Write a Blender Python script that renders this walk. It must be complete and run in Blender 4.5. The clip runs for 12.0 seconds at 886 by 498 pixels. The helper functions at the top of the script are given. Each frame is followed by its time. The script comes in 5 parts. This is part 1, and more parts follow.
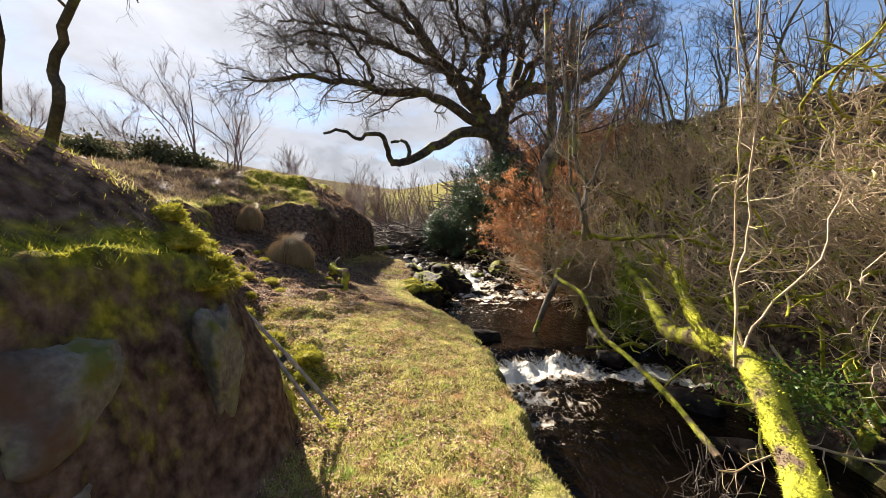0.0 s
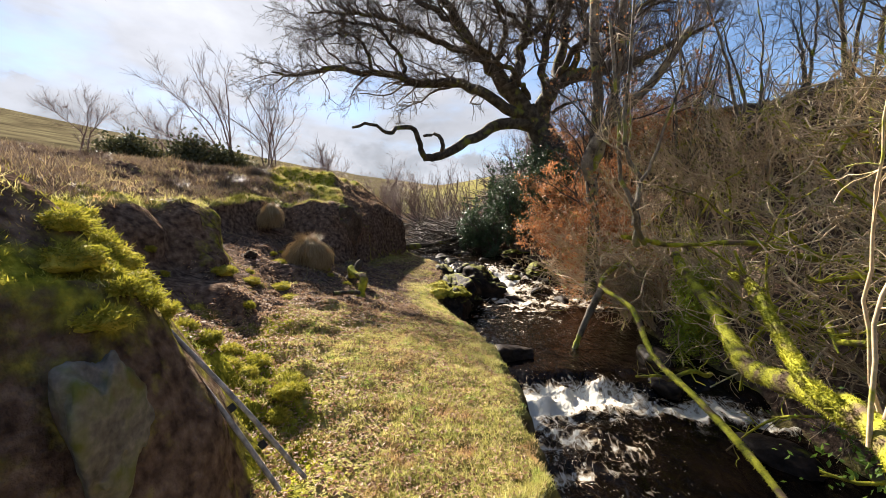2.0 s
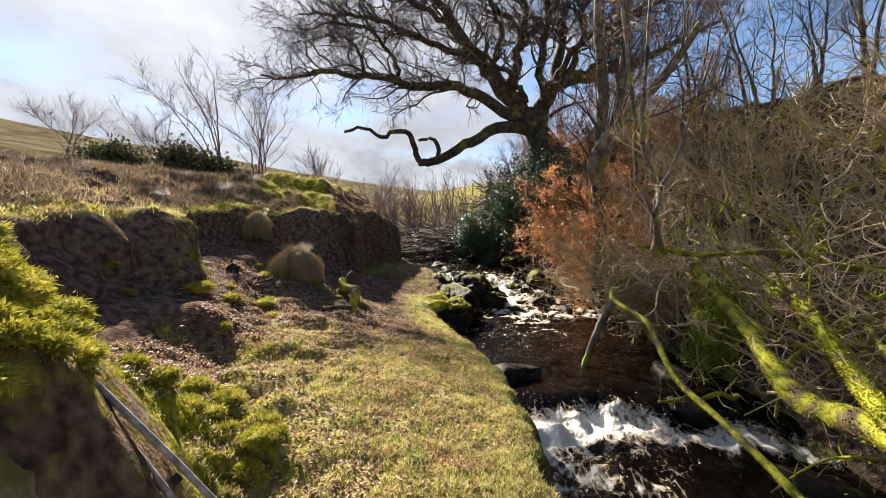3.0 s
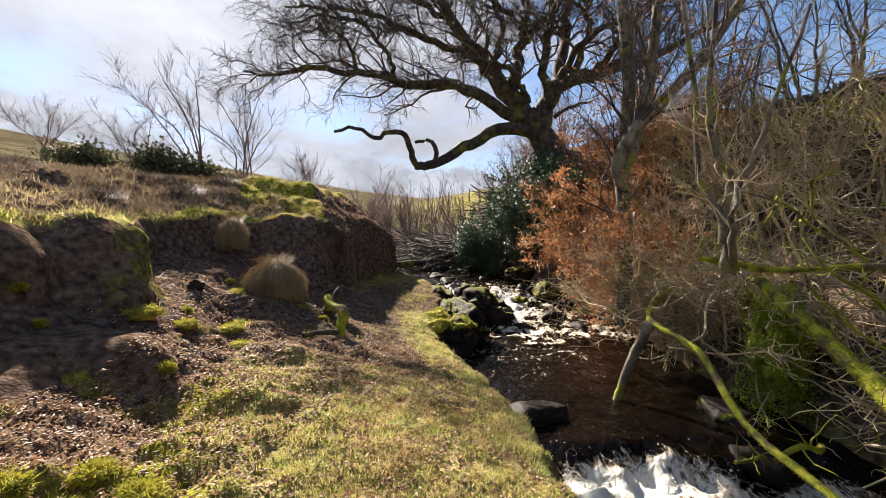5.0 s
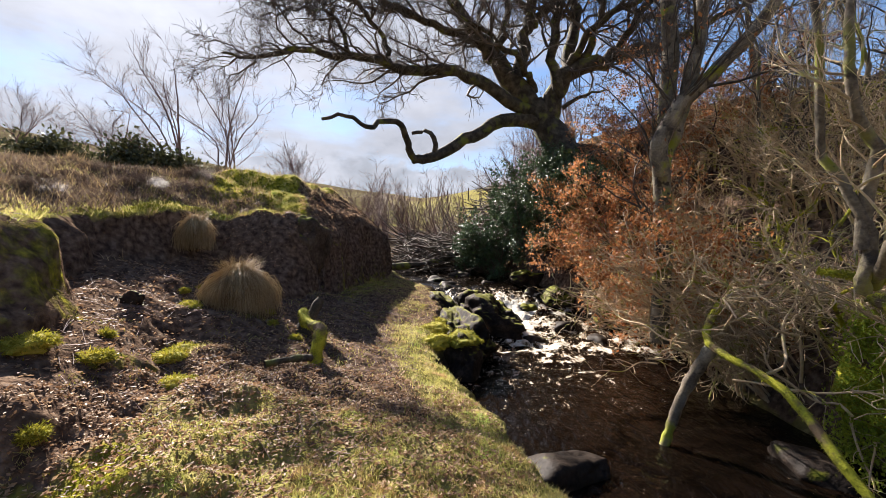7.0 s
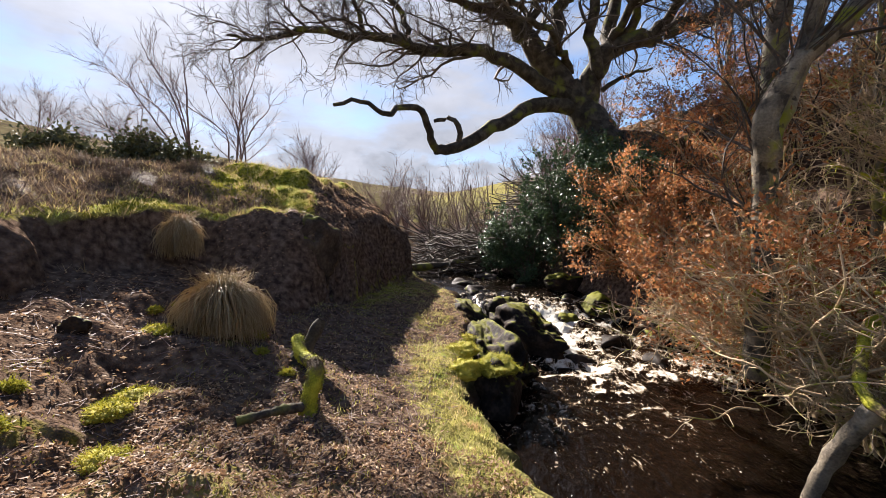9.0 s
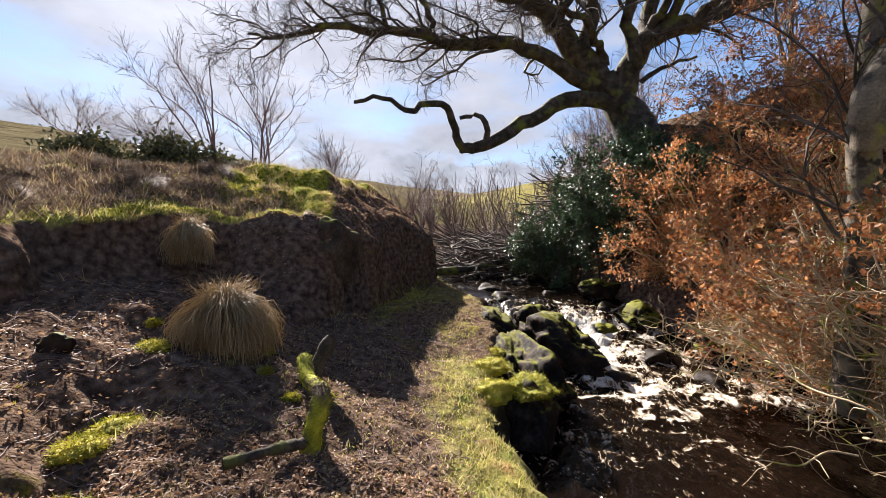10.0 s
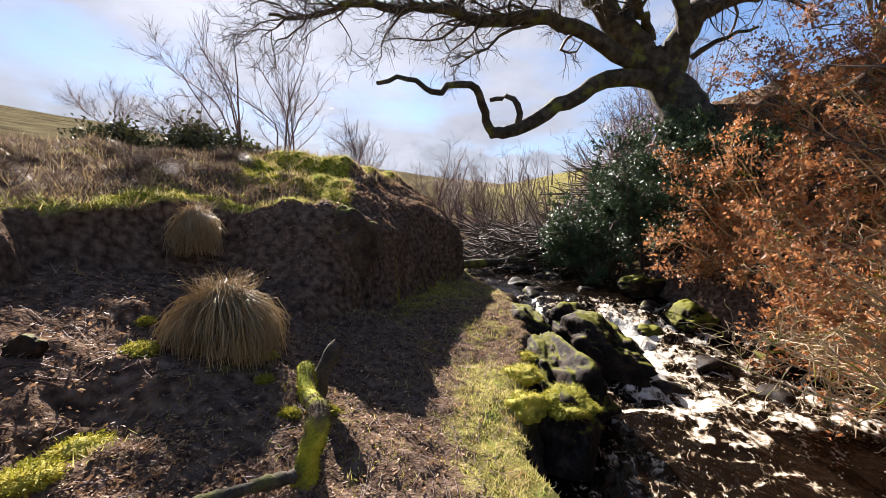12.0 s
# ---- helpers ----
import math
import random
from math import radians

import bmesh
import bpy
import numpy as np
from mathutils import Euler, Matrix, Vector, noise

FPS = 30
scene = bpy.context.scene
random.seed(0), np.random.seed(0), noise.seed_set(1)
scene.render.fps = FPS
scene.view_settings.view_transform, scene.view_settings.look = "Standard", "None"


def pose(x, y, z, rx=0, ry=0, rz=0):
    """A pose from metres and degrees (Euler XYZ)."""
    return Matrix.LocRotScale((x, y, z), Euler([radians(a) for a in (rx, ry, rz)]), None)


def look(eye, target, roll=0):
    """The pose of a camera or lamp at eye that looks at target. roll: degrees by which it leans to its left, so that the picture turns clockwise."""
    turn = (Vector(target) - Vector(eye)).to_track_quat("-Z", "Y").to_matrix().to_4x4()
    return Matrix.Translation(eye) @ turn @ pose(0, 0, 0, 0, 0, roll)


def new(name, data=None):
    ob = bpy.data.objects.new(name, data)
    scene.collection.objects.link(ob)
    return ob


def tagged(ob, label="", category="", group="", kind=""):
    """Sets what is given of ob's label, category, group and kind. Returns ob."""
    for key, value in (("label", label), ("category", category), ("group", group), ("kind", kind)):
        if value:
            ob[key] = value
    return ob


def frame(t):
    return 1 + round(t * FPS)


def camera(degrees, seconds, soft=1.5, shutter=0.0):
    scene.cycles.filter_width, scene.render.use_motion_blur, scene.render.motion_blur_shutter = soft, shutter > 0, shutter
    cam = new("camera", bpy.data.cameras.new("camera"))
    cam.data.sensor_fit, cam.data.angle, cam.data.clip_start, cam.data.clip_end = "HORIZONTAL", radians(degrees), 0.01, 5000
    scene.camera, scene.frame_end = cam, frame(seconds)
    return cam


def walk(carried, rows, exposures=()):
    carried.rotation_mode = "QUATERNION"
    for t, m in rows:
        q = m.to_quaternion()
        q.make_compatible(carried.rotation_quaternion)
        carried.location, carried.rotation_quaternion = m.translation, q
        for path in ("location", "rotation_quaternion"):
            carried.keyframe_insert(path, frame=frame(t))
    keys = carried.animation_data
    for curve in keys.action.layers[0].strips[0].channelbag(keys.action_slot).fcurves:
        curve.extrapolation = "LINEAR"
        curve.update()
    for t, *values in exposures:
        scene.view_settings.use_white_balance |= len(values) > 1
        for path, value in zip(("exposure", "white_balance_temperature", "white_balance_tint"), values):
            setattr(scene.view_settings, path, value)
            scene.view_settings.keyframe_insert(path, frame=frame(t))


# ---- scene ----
EXPOSURE = 1.95
SUN_AZ, SUN_EL = 39.0, 34.0   # degrees left of the way ahead, degrees up
cam = camera(94.2, 12.0, soft=0.6)
PATH = [
    (0, (0.087, 0.112, 1.505), (0.045, 2.109, 1.403), 0.6),
    (0.5, (0.059, 0.367, 1.521), (-0.04, 2.361, 1.41), 0.7),
    (1, (0.144, 0.62, 1.531), (-0.027, 2.609, 1.413), 0.7),
    (1.5, (0.266, 0.809, 1.6), (0.04, 2.793, 1.479), 0.7),
    (2, (0.317, 0.976, 1.597), (0.076, 2.958, 1.472), 0.8),
    (2.5, (0.242, 1.263, 1.625), (0.019, 3.247, 1.503), 0.7),
    (2.7, (0.234, 1.354, 1.643), (0.007, 3.338, 1.532), 0.4),
    (4.3, (0.115, 2.116, 1.637), (-0.085, 4.104, 1.559), 0.0),
    (4.5, (0.103, 2.219, 1.624), (-0.102, 4.208, 1.554), -0.0),
    (5, (-0.026, 2.517, 1.656), (-0.221, 4.506, 1.596), 0.1),
    (5.5, (-0.122, 2.788, 1.657), (-0.313, 4.778, 1.602), 0.1),
    (6, (-0.131, 3.13, 1.661), (-0.32, 5.12, 1.612), 0.2),
    (6.5, (-0.107, 3.394, 1.67), (-0.298, 5.384, 1.618), 0.2),
    (7, (-0.19, 3.667, 1.669), (-0.374, 5.658, 1.607), 0.3),
    (7.2, (-0.246, 3.788, 1.681), (-0.43, 5.779, 1.62), 0.3),
    (8.8, (-0.395, 4.766, 1.766), (-0.666, 6.745, 1.674), 0.1),
    (9, (-0.4, 4.836, 1.782), (-0.689, 6.813, 1.693), 0.1),
    (9.5, (-0.435, 5.098, 1.785), (-0.782, 7.065, 1.701), 0.2),
    (10, (-0.479, 5.379, 1.817), (-0.893, 7.334, 1.734), -0.0),
    (10.5, (-0.479, 5.58, 1.823), (-0.962, 7.519, 1.738), -0.0),
    (11, (-0.468, 5.722, 1.823), (-1.005, 7.647, 1.729), 0.0),
    (11.5, (-0.482, 5.824, 1.802), (-1.043, 7.741, 1.692), 0.1),
    (12, (-0.562, 5.953, 1.815), (-1.112, 7.871, 1.686), 0.3),
]
walk(cam, [(t, look(eye, target, roll)) for t, eye, target, roll in PATH], exposures=((0, EXPOSURE + 0.04, 6400, 12), (4.5, EXPOSURE, 6280, 13), (9, EXPOSURE - 0.04, 6130, 15), (12, EXPOSURE - 0.04, 6080, 16)))

# ---- sky and sun ----
world = bpy.data.worlds.new("world")
scene.world = world
world.use_nodes = True
wn, wl = world.node_tree.nodes, world.node_tree.links
wn.clear()
w_out = wn.new("ShaderNodeOutputWorld")
w_bg = wn.new("ShaderNodeBackground")
w_bg.inputs["Strength"].default_value = 0.044
sky = wn.new("ShaderNodeTexSky")
sky.sky_type = "NISHITA"
sky.sun_disc = False
sky.sun_elevation = radians(SUN_EL)
sky.sun_rotation = radians(-SUN_AZ)
sky.air_density, sky.dust_density, sky.ozone_density = 1.0, 0.2, 2.6
w_co = wn.new("ShaderNodeTexCoord")
w_sep = wn.new("ShaderNodeSeparateXYZ")
wl.new(w_co.outputs["Generated"], w_sep.inputs[0])


def wmath(op, a, b=None, clamp=False):
    n = wn.new("ShaderNodeMath")
    n.operation, n.use_clamp = op, clamp
    for k, v in enumerate((a, b)):
        if v is None:
            continue
        if hasattr(v, "node"):
            wl.new(v, n.inputs[k])
        else:
            n.inputs[k].default_value = v
    return n.outputs[0]


def wramp(value, lo, hi):
    n = wn.new("ShaderNodeMapRange")
    n.interpolation_type = "SMOOTHSTEP"
    wl.new(value, n.inputs["Value"])
    n.inputs["From Min"].default_value, n.inputs["From Max"].default_value = lo, hi
    return n.outputs["Result"]


def wnoise(scale, stretch, detail=6.0, rough=0.55):
    m = wn.new("ShaderNodeMapping")
    m.inputs["Scale"].default_value = stretch
    wl.new(w_co.outputs["Generated"], m.inputs["Vector"])
    n = wn.new("ShaderNodeTexNoise")
    n.inputs["Scale"].default_value, n.inputs["Detail"].default_value, n.inputs["Roughness"].default_value = scale, detail, rough
    wl.new(m.outputs[0], n.inputs["Vector"])
    return n.outputs["Fac"]


# thin high veil towards the sun, cumulus low down
sx, sy, sz = -math.sin(radians(SUN_AZ)) * math.cos(radians(SUN_EL)), math.cos(radians(SUN_AZ)) * math.cos(radians(SUN_EL)), math.sin(radians(SUN_EL))
toward = wmath("ADD", wmath("ADD", wmath("MULTIPLY", w_sep.outputs[0], sx), wmath("MULTIPLY", w_sep.outputs[1], sy)), wmath("MULTIPLY", w_sep.outputs[2], sz))
veil = wramp(wmath("ADD", wmath("MULTIPLY", toward, 0.75), wnoise(2.2, (1, 1, 3.0))), 0.96, 1.22)
low = wramp(wmath("ADD", wmath("MULTIPLY", wnoise(6.0, (1, 1, 1.6), 8), 0.45), wmath("MULTIPLY", w_sep.outputs[2], -1.3)), -0.04, 0.01)
wisps = wmath("MULTIPLY", wramp(wnoise(3.0, (1, 1, 5.0), 7), 0.52, 0.78), 0.5)
cover_sky = wmath("MAXIMUM", wmath("MAXIMUM", wmath("MULTIPLY", veil, 0.97), wmath("MULTIPLY", low, 0.95)), wisps)
glow = wmath("ADD", wmath("MULTIPLY", wmath("POWER", wmath("MAXIMUM", toward, 0.0), 12.0), 1.75), 3.72)
grey = wmath("ADD", wmath("MULTIPLY", wnoise(7.0, (1, 1, 2.0), 5), 0.7), 0.68)
puff = wmath("ADD", wmath("MULTIPLY", wramp(wnoise(9.0, (1, 1, 1.6), 8), 0.35, 0.65), 1.5), 3.1)
glow = wmath("ADD", wmath("MULTIPLY", wmath("MULTIPLY", glow, grey), wmath("SUBTRACT", 1.0, low)), wmath("MULTIPLY", puff, low))
cl = wn.new("ShaderNodeCombineXYZ")
for k, v in enumerate((0.97, 0.99, 1.04)):
    wl.new(wmath("MULTIPLY", glow, v), cl.inputs[k])
w_mix = wn.new("ShaderNodeMix")
w_mix.data_type = "RGBA"
wl.new(cover_sky, w_mix.inputs["Factor"])
wl.new(sky.outputs[0], w_mix.inputs["A"])
wl.new(cl.outputs[0], w_mix.inputs["B"])
wl.new(w_mix.outputs["Result"], w_bg.inputs["Color"])
wl.new(w_bg.outputs[0], w_out.inputs["Surface"])

sun = new("sun", bpy.data.lights.new("sun", "SUN"))
sun.data.energy, sun.data.angle, sun.data.color = 5.0, radians(0.6), (1.0, 0.90, 0.76)
sun.matrix_world = look((-30, 40, 35), (-30 - sx, 40 - sy, 35 - sz))


# ---- materials ----
def material(name, colours, scale=6.0, rough=0.85, bump=0.3, fine=60.0, spots=None, per=0.0, spec=0.3, through_light=0.0, island=False):
    """A noise-mottled material: colours dark to light, two scales of noise, bump; spots: (colour, low, high, scale) of a second growth; through_light: light let through."""
    m = bpy.data.materials.new(name)
    m.use_nodes = True
    nt = m.node_tree
    n, l = nt.nodes, nt.links
    b = n["Principled BSDF"]
    b.inputs["Roughness"].default_value = rough
    b.inputs["Specular IOR Level"].default_value = spec
    geo = n.new("ShaderNodeNewGeometry")
    co = geo.outputs["Position"]
    big = n.new("ShaderNodeTexNoise")
    big.inputs["Scale"].default_value, big.inputs["Detail"].default_value = scale, 6.0
    l.new(co, big.inputs["Vector"])
    small = n.new("ShaderNodeTexNoise")
    small.inputs["Scale"].default_value, small.inputs["Detail"].default_value = fine, 4.0
    l.new(co, small.inputs["Vector"])
    add = n.new("ShaderNodeMath")
    add.operation = "MULTIPLY_ADD"
    l.new(small.outputs["Fac"], add.inputs[0])
    add.inputs[1].default_value = 0.45
    l.new(big.outputs["Fac"], add.inputs[2])
    fac = add.outputs[0]
    if per:
        rnd = n.new("ShaderNodeMath")
        rnd.operation = "MULTIPLY_ADD"
        if island:
            l.new(geo.outputs["Random Per Island"], rnd.inputs[0])
        else:
            info = n.new("ShaderNodeObjectInfo")
            l.new(info.outputs["Random"], rnd.inputs[0])
        rnd.inputs[1].default_value = per
        l.new(fac, rnd.inputs[2])
        fac = rnd.outputs[0]
    ramp = n.new("ShaderNodeValToRGB")
    mid = 0.72 + per * 0.5
    lo, hi = mid - 0.2 - per * 0.45, mid + 0.2 + per * 0.45
    e = ramp.color_ramp.elements
    mx = n.new("ShaderNodeMapRange")
    mx.inputs["From Min"].default_value, mx.inputs["From Max"].default_value = lo, hi
    l.new(fac, mx.inputs["Value"])
    l.new(mx.outputs["Result"], ramp.inputs["Fac"])
    while len(e) < len(colours):
        e.new(0.5)
    for k, c in enumerate(colours):
        e[k].position = k / (len(colours) - 1)
        e[k].color = (*c, 1)
    colour = ramp.outputs["Color"]
    for c, s_lo, s_hi, s_scale in spots or ():
        sp = n.new("ShaderNodeTexNoise")
        sp.inputs["Scale"].default_value, sp.inputs["Detail"].default_value = s_scale, 5.0
        l.new(co, sp.inputs["Vector"])
        mr = n.new("ShaderNodeMapRange")
        mr.inputs["From Min"].default_value, mr.inputs["From Max"].default_value = s_lo, s_hi
        l.new(sp.outputs["Fac"], mr.inputs["Value"])
        mixer = n.new("ShaderNodeMix")
        mixer.data_type = "RGBA"
        l.new(mr.outputs["Result"], mixer.inputs["Factor"])
        l.new(colour, mixer.inputs["A"])
        mixer.inputs["B"].default_value = (*c, 1)
        colour = mixer.outputs["Result"]
    l.new(colour, b.inputs["Base Color"])
    if bump:
        bp = n.new("ShaderNodeBump")
        bp.inputs["Strength"].default_value, bp.inputs["Distance"].default_value = bump, 0.02
        l.new(fac, bp.inputs["Height"])
        l.new(bp.outputs["Normal"], b.inputs["Normal"])
    if through_light:
        tr = n.new("ShaderNodeBsdfTranslucent")
        l.new(colour, tr.inputs["Color"])
        mix = n.new("ShaderNodeMixShader")
        mix.inputs[0].default_value = through_light
        l.new(b.outputs[0], mix.inputs[1])
        l.new(tr.outputs[0], mix.inputs[2])
        l.new(mix.outputs[0], n["Material Output"].inputs["Surface"])
    return m


M_grass_blade = material("grass_blade", [(0.22, 0.23, 0.05), (0.48, 0.45, 0.13), (0.72, 0.60, 0.30)], 2.5, 0.5, 0, spots=[((0.50, 0.33, 0.16), 0.54, 0.66, 3.6), ((0.30, 0.42, 0.08), 0.58, 0.70, 4.3)], per=0.5, island=True, through_light=0.45)
M_pale_blade = material("dead_grass_blade", [(0.22, 0.14, 0.06), (0.44, 0.32, 0.16), (0.62, 0.50, 0.30)], 3, 0.45, 0, per=0.5, island=True, through_light=0.3)
M_moss = material("moss", [(0.11, 0.11, 0.015), (0.30, 0.29, 0.03), (0.55, 0.46, 0.08)], 8, 0.8, 0.5, 90, per=0.35, island=True, through_light=0.3)
M_moss_bark = material("moss_on_bark", [(0.12, 0.12, 0.012), (0.33, 0.33, 0.02), (0.50, 0.47, 0.04)], 9, 0.85, 0.9, 70, spots=[((0.14, 0.095, 0.055), 0.50, 0.62, 5.0)])
M_litter = material("dead_leaf", [(0.11, 0.058, 0.032), (0.30, 0.18, 0.10), (0.50, 0.36, 0.22)], 3, 0.55, 0, per=0.7, island=True, spec=0.25, through_light=0.3)
M_beech = material("copper_leaf", [(0.20, 0.07, 0.028), (0.42, 0.17, 0.06), (0.60, 0.32, 0.14)], 3, 0.45, 0, per=0.6, island=True, through_light=0.45)
M_holly = material("holly_leaf", [(0.02, 0.04, 0.018), (0.05, 0.09, 0.035), (0.12, 0.17, 0.08)], 3, 0.42, 0, per=0.5, island=True, spec=0.4, through_light=0.1)
M_ivy = material("fern_leaf", [(0.05, 0.10, 0.015), (0.12, 0.2, 0.03), (0.2, 0.3, 0.05)], 3, 0.4, 0, per=0.5, island=True, through_light=0.4)
M_fresh = material("fresh_moss", [(0.10, 0.16, 0.015), (0.28, 0.36, 0.03), (0.42, 0.46, 0.05)], 5, 0.6, 0, per=0.5, island=True, through_light=0.4)
M_bark = material("oak_bark", [(0.02, 0.016, 0.012), (0.055, 0.045, 0.033), (0.12, 0.10, 0.075)], 5, 0.9, 0.9, 45, spots=[((0.16, 0.17, 0.03), 0.55, 0.68, 2.2)])
M_twig = material("grey_twig", [(0.04, 0.03, 0.025), (0.09, 0.07, 0.055), (0.17, 0.14, 0.11)], 4, 0.7, 0.2, 80, per=0.4, island=True)
M_hazel = material("pale_stem", [(0.19, 0.13, 0.075), (0.50, 0.37, 0.22), (0.80, 0.65, 0.44)], 5, 0.55, 0.25, 60, per=0.5, island=True, spots=[((0.28, 0.29, 0.03), 0.54, 0.66, 5.0)])
M_purple = material("birch_twig", [(0.09, 0.055, 0.05), (0.17, 0.11, 0.10), (0.26, 0.19, 0.16)], 4, 0.6, 0.2, 80, per=0.4, island=True)
M_gorse = material("gorse", [(0.03, 0.035, 0.015), (0.07, 0.075, 0.03), (0.13, 0.12, 0.05)], 5, 0.6, 0, per=0.5, island=True, through_light=0.15)
M_heather = material("heather", [(0.05, 0.032, 0.022), (0.15, 0.10, 0.07), (0.34, 0.27, 0.20)], 5, 0.55, 0, per=0.6, island=True, through_light=0.2)
M_rock = material("grey_rock", [(0.06, 0.056, 0.045), (0.16, 0.145, 0.12), (0.30, 0.275, 0.23)], 4, 0.85, 0.9, 30, spots=[((0.11, 0.12, 0.025), 0.48, 0.62, 4.0), ((0.10, 0.06, 0.035), 0.56, 0.66, 2.5)])
M_beech_bark = material("beech_bark", [(0.07, 0.055, 0.04), (0.17, 0.14, 0.10), (0.30, 0.25, 0.18)], 6, 0.75, 0.6, 50, spots=[((0.22, 0.23, 0.02), 0.55, 0.66, 3.0), ((0.05, 0.04, 0.03), 0.58, 0.64, 9.0)])
M_wet_rock = material("wet_rock", [(0.008, 0.006, 0.005), (0.02, 0.015, 0.012), (0.036, 0.027, 0.021)], 5, 0.6, 1.0, 24, spec=0.10, spots=[((0.14, 0.15, 0.015), 0.60, 0.70, 3.5)])
M_rod = material("metal_rod", [(0.14, 0.13, 0.12), (0.26, 0.25, 0.24), (0.42, 0.40, 0.38)], 20, 0.38, 0.2, 90)
M_binding = material("dark_binding", [(0.01, 0.01, 0.01), (0.02, 0.02, 0.02)], 20, 0.6, 0.2, 90)


def mossy_top(m, lo=0.45, hi=0.8):
    """Green growth on what faces up."""
    n, l = m.node_tree.nodes, m.node_tree.links
    b = n["Principled BSDF"]
    old = b.inputs["Base Color"].links[0].from_socket
    geo = n.new("ShaderNodeNewGeometry")
    sep = n.new("ShaderNodeSeparateXYZ")
    l.new(geo.outputs["Normal"], sep.inputs[0])
    t = n.new("ShaderNodeTexNoise")
    t.inputs["Scale"].default_value, t.inputs["Detail"].default_value = 7.0, 6.0
    l.new(geo.outputs["Position"], t.inputs["Vector"])
    a = n.new("ShaderNodeMath")
    a.operation = "MULTIPLY_ADD"
    l.new(t.outputs["Fac"], a.inputs[0])
    a.inputs[1].default_value = 0.8
    l.new(sep.outputs[2], a.inputs[2])
    r = n.new("ShaderNodeMapRange")
    r.inputs["From Min"].default_value, r.inputs["From Max"].default_value = lo + 0.4, hi + 0.4
    l.new(a.outputs[0], r.inputs["Value"])
    x = n.new("ShaderNodeMix")
    x.data_type = "RGBA"
    l.new(r.outputs["Result"], x.inputs["Factor"])
    l.new(old, x.inputs["A"])
    x.inputs["B"].default_value = (0.13, 0.13, 0.015, 1)
    l.new(x.outputs["Result"], b.inputs["Base Color"])
    return m


M_capped_rock = mossy_top(material("capped_rock", [(0.008, 0.006, 0.005), (0.018, 0.013, 0.010), (0.045, 0.032, 0.023)], 5, 0.72, 1.0, 24, spec=0.08), 0.35, 0.7)
M_bank_rock = mossy_top(material("bank_rock", [(0.008, 0.006, 0.005), (0.018, 0.013, 0.010), (0.045, 0.032, 0.023)], 5, 0.72, 1.0, 24, spec=0.08), 0.72, 1.05)


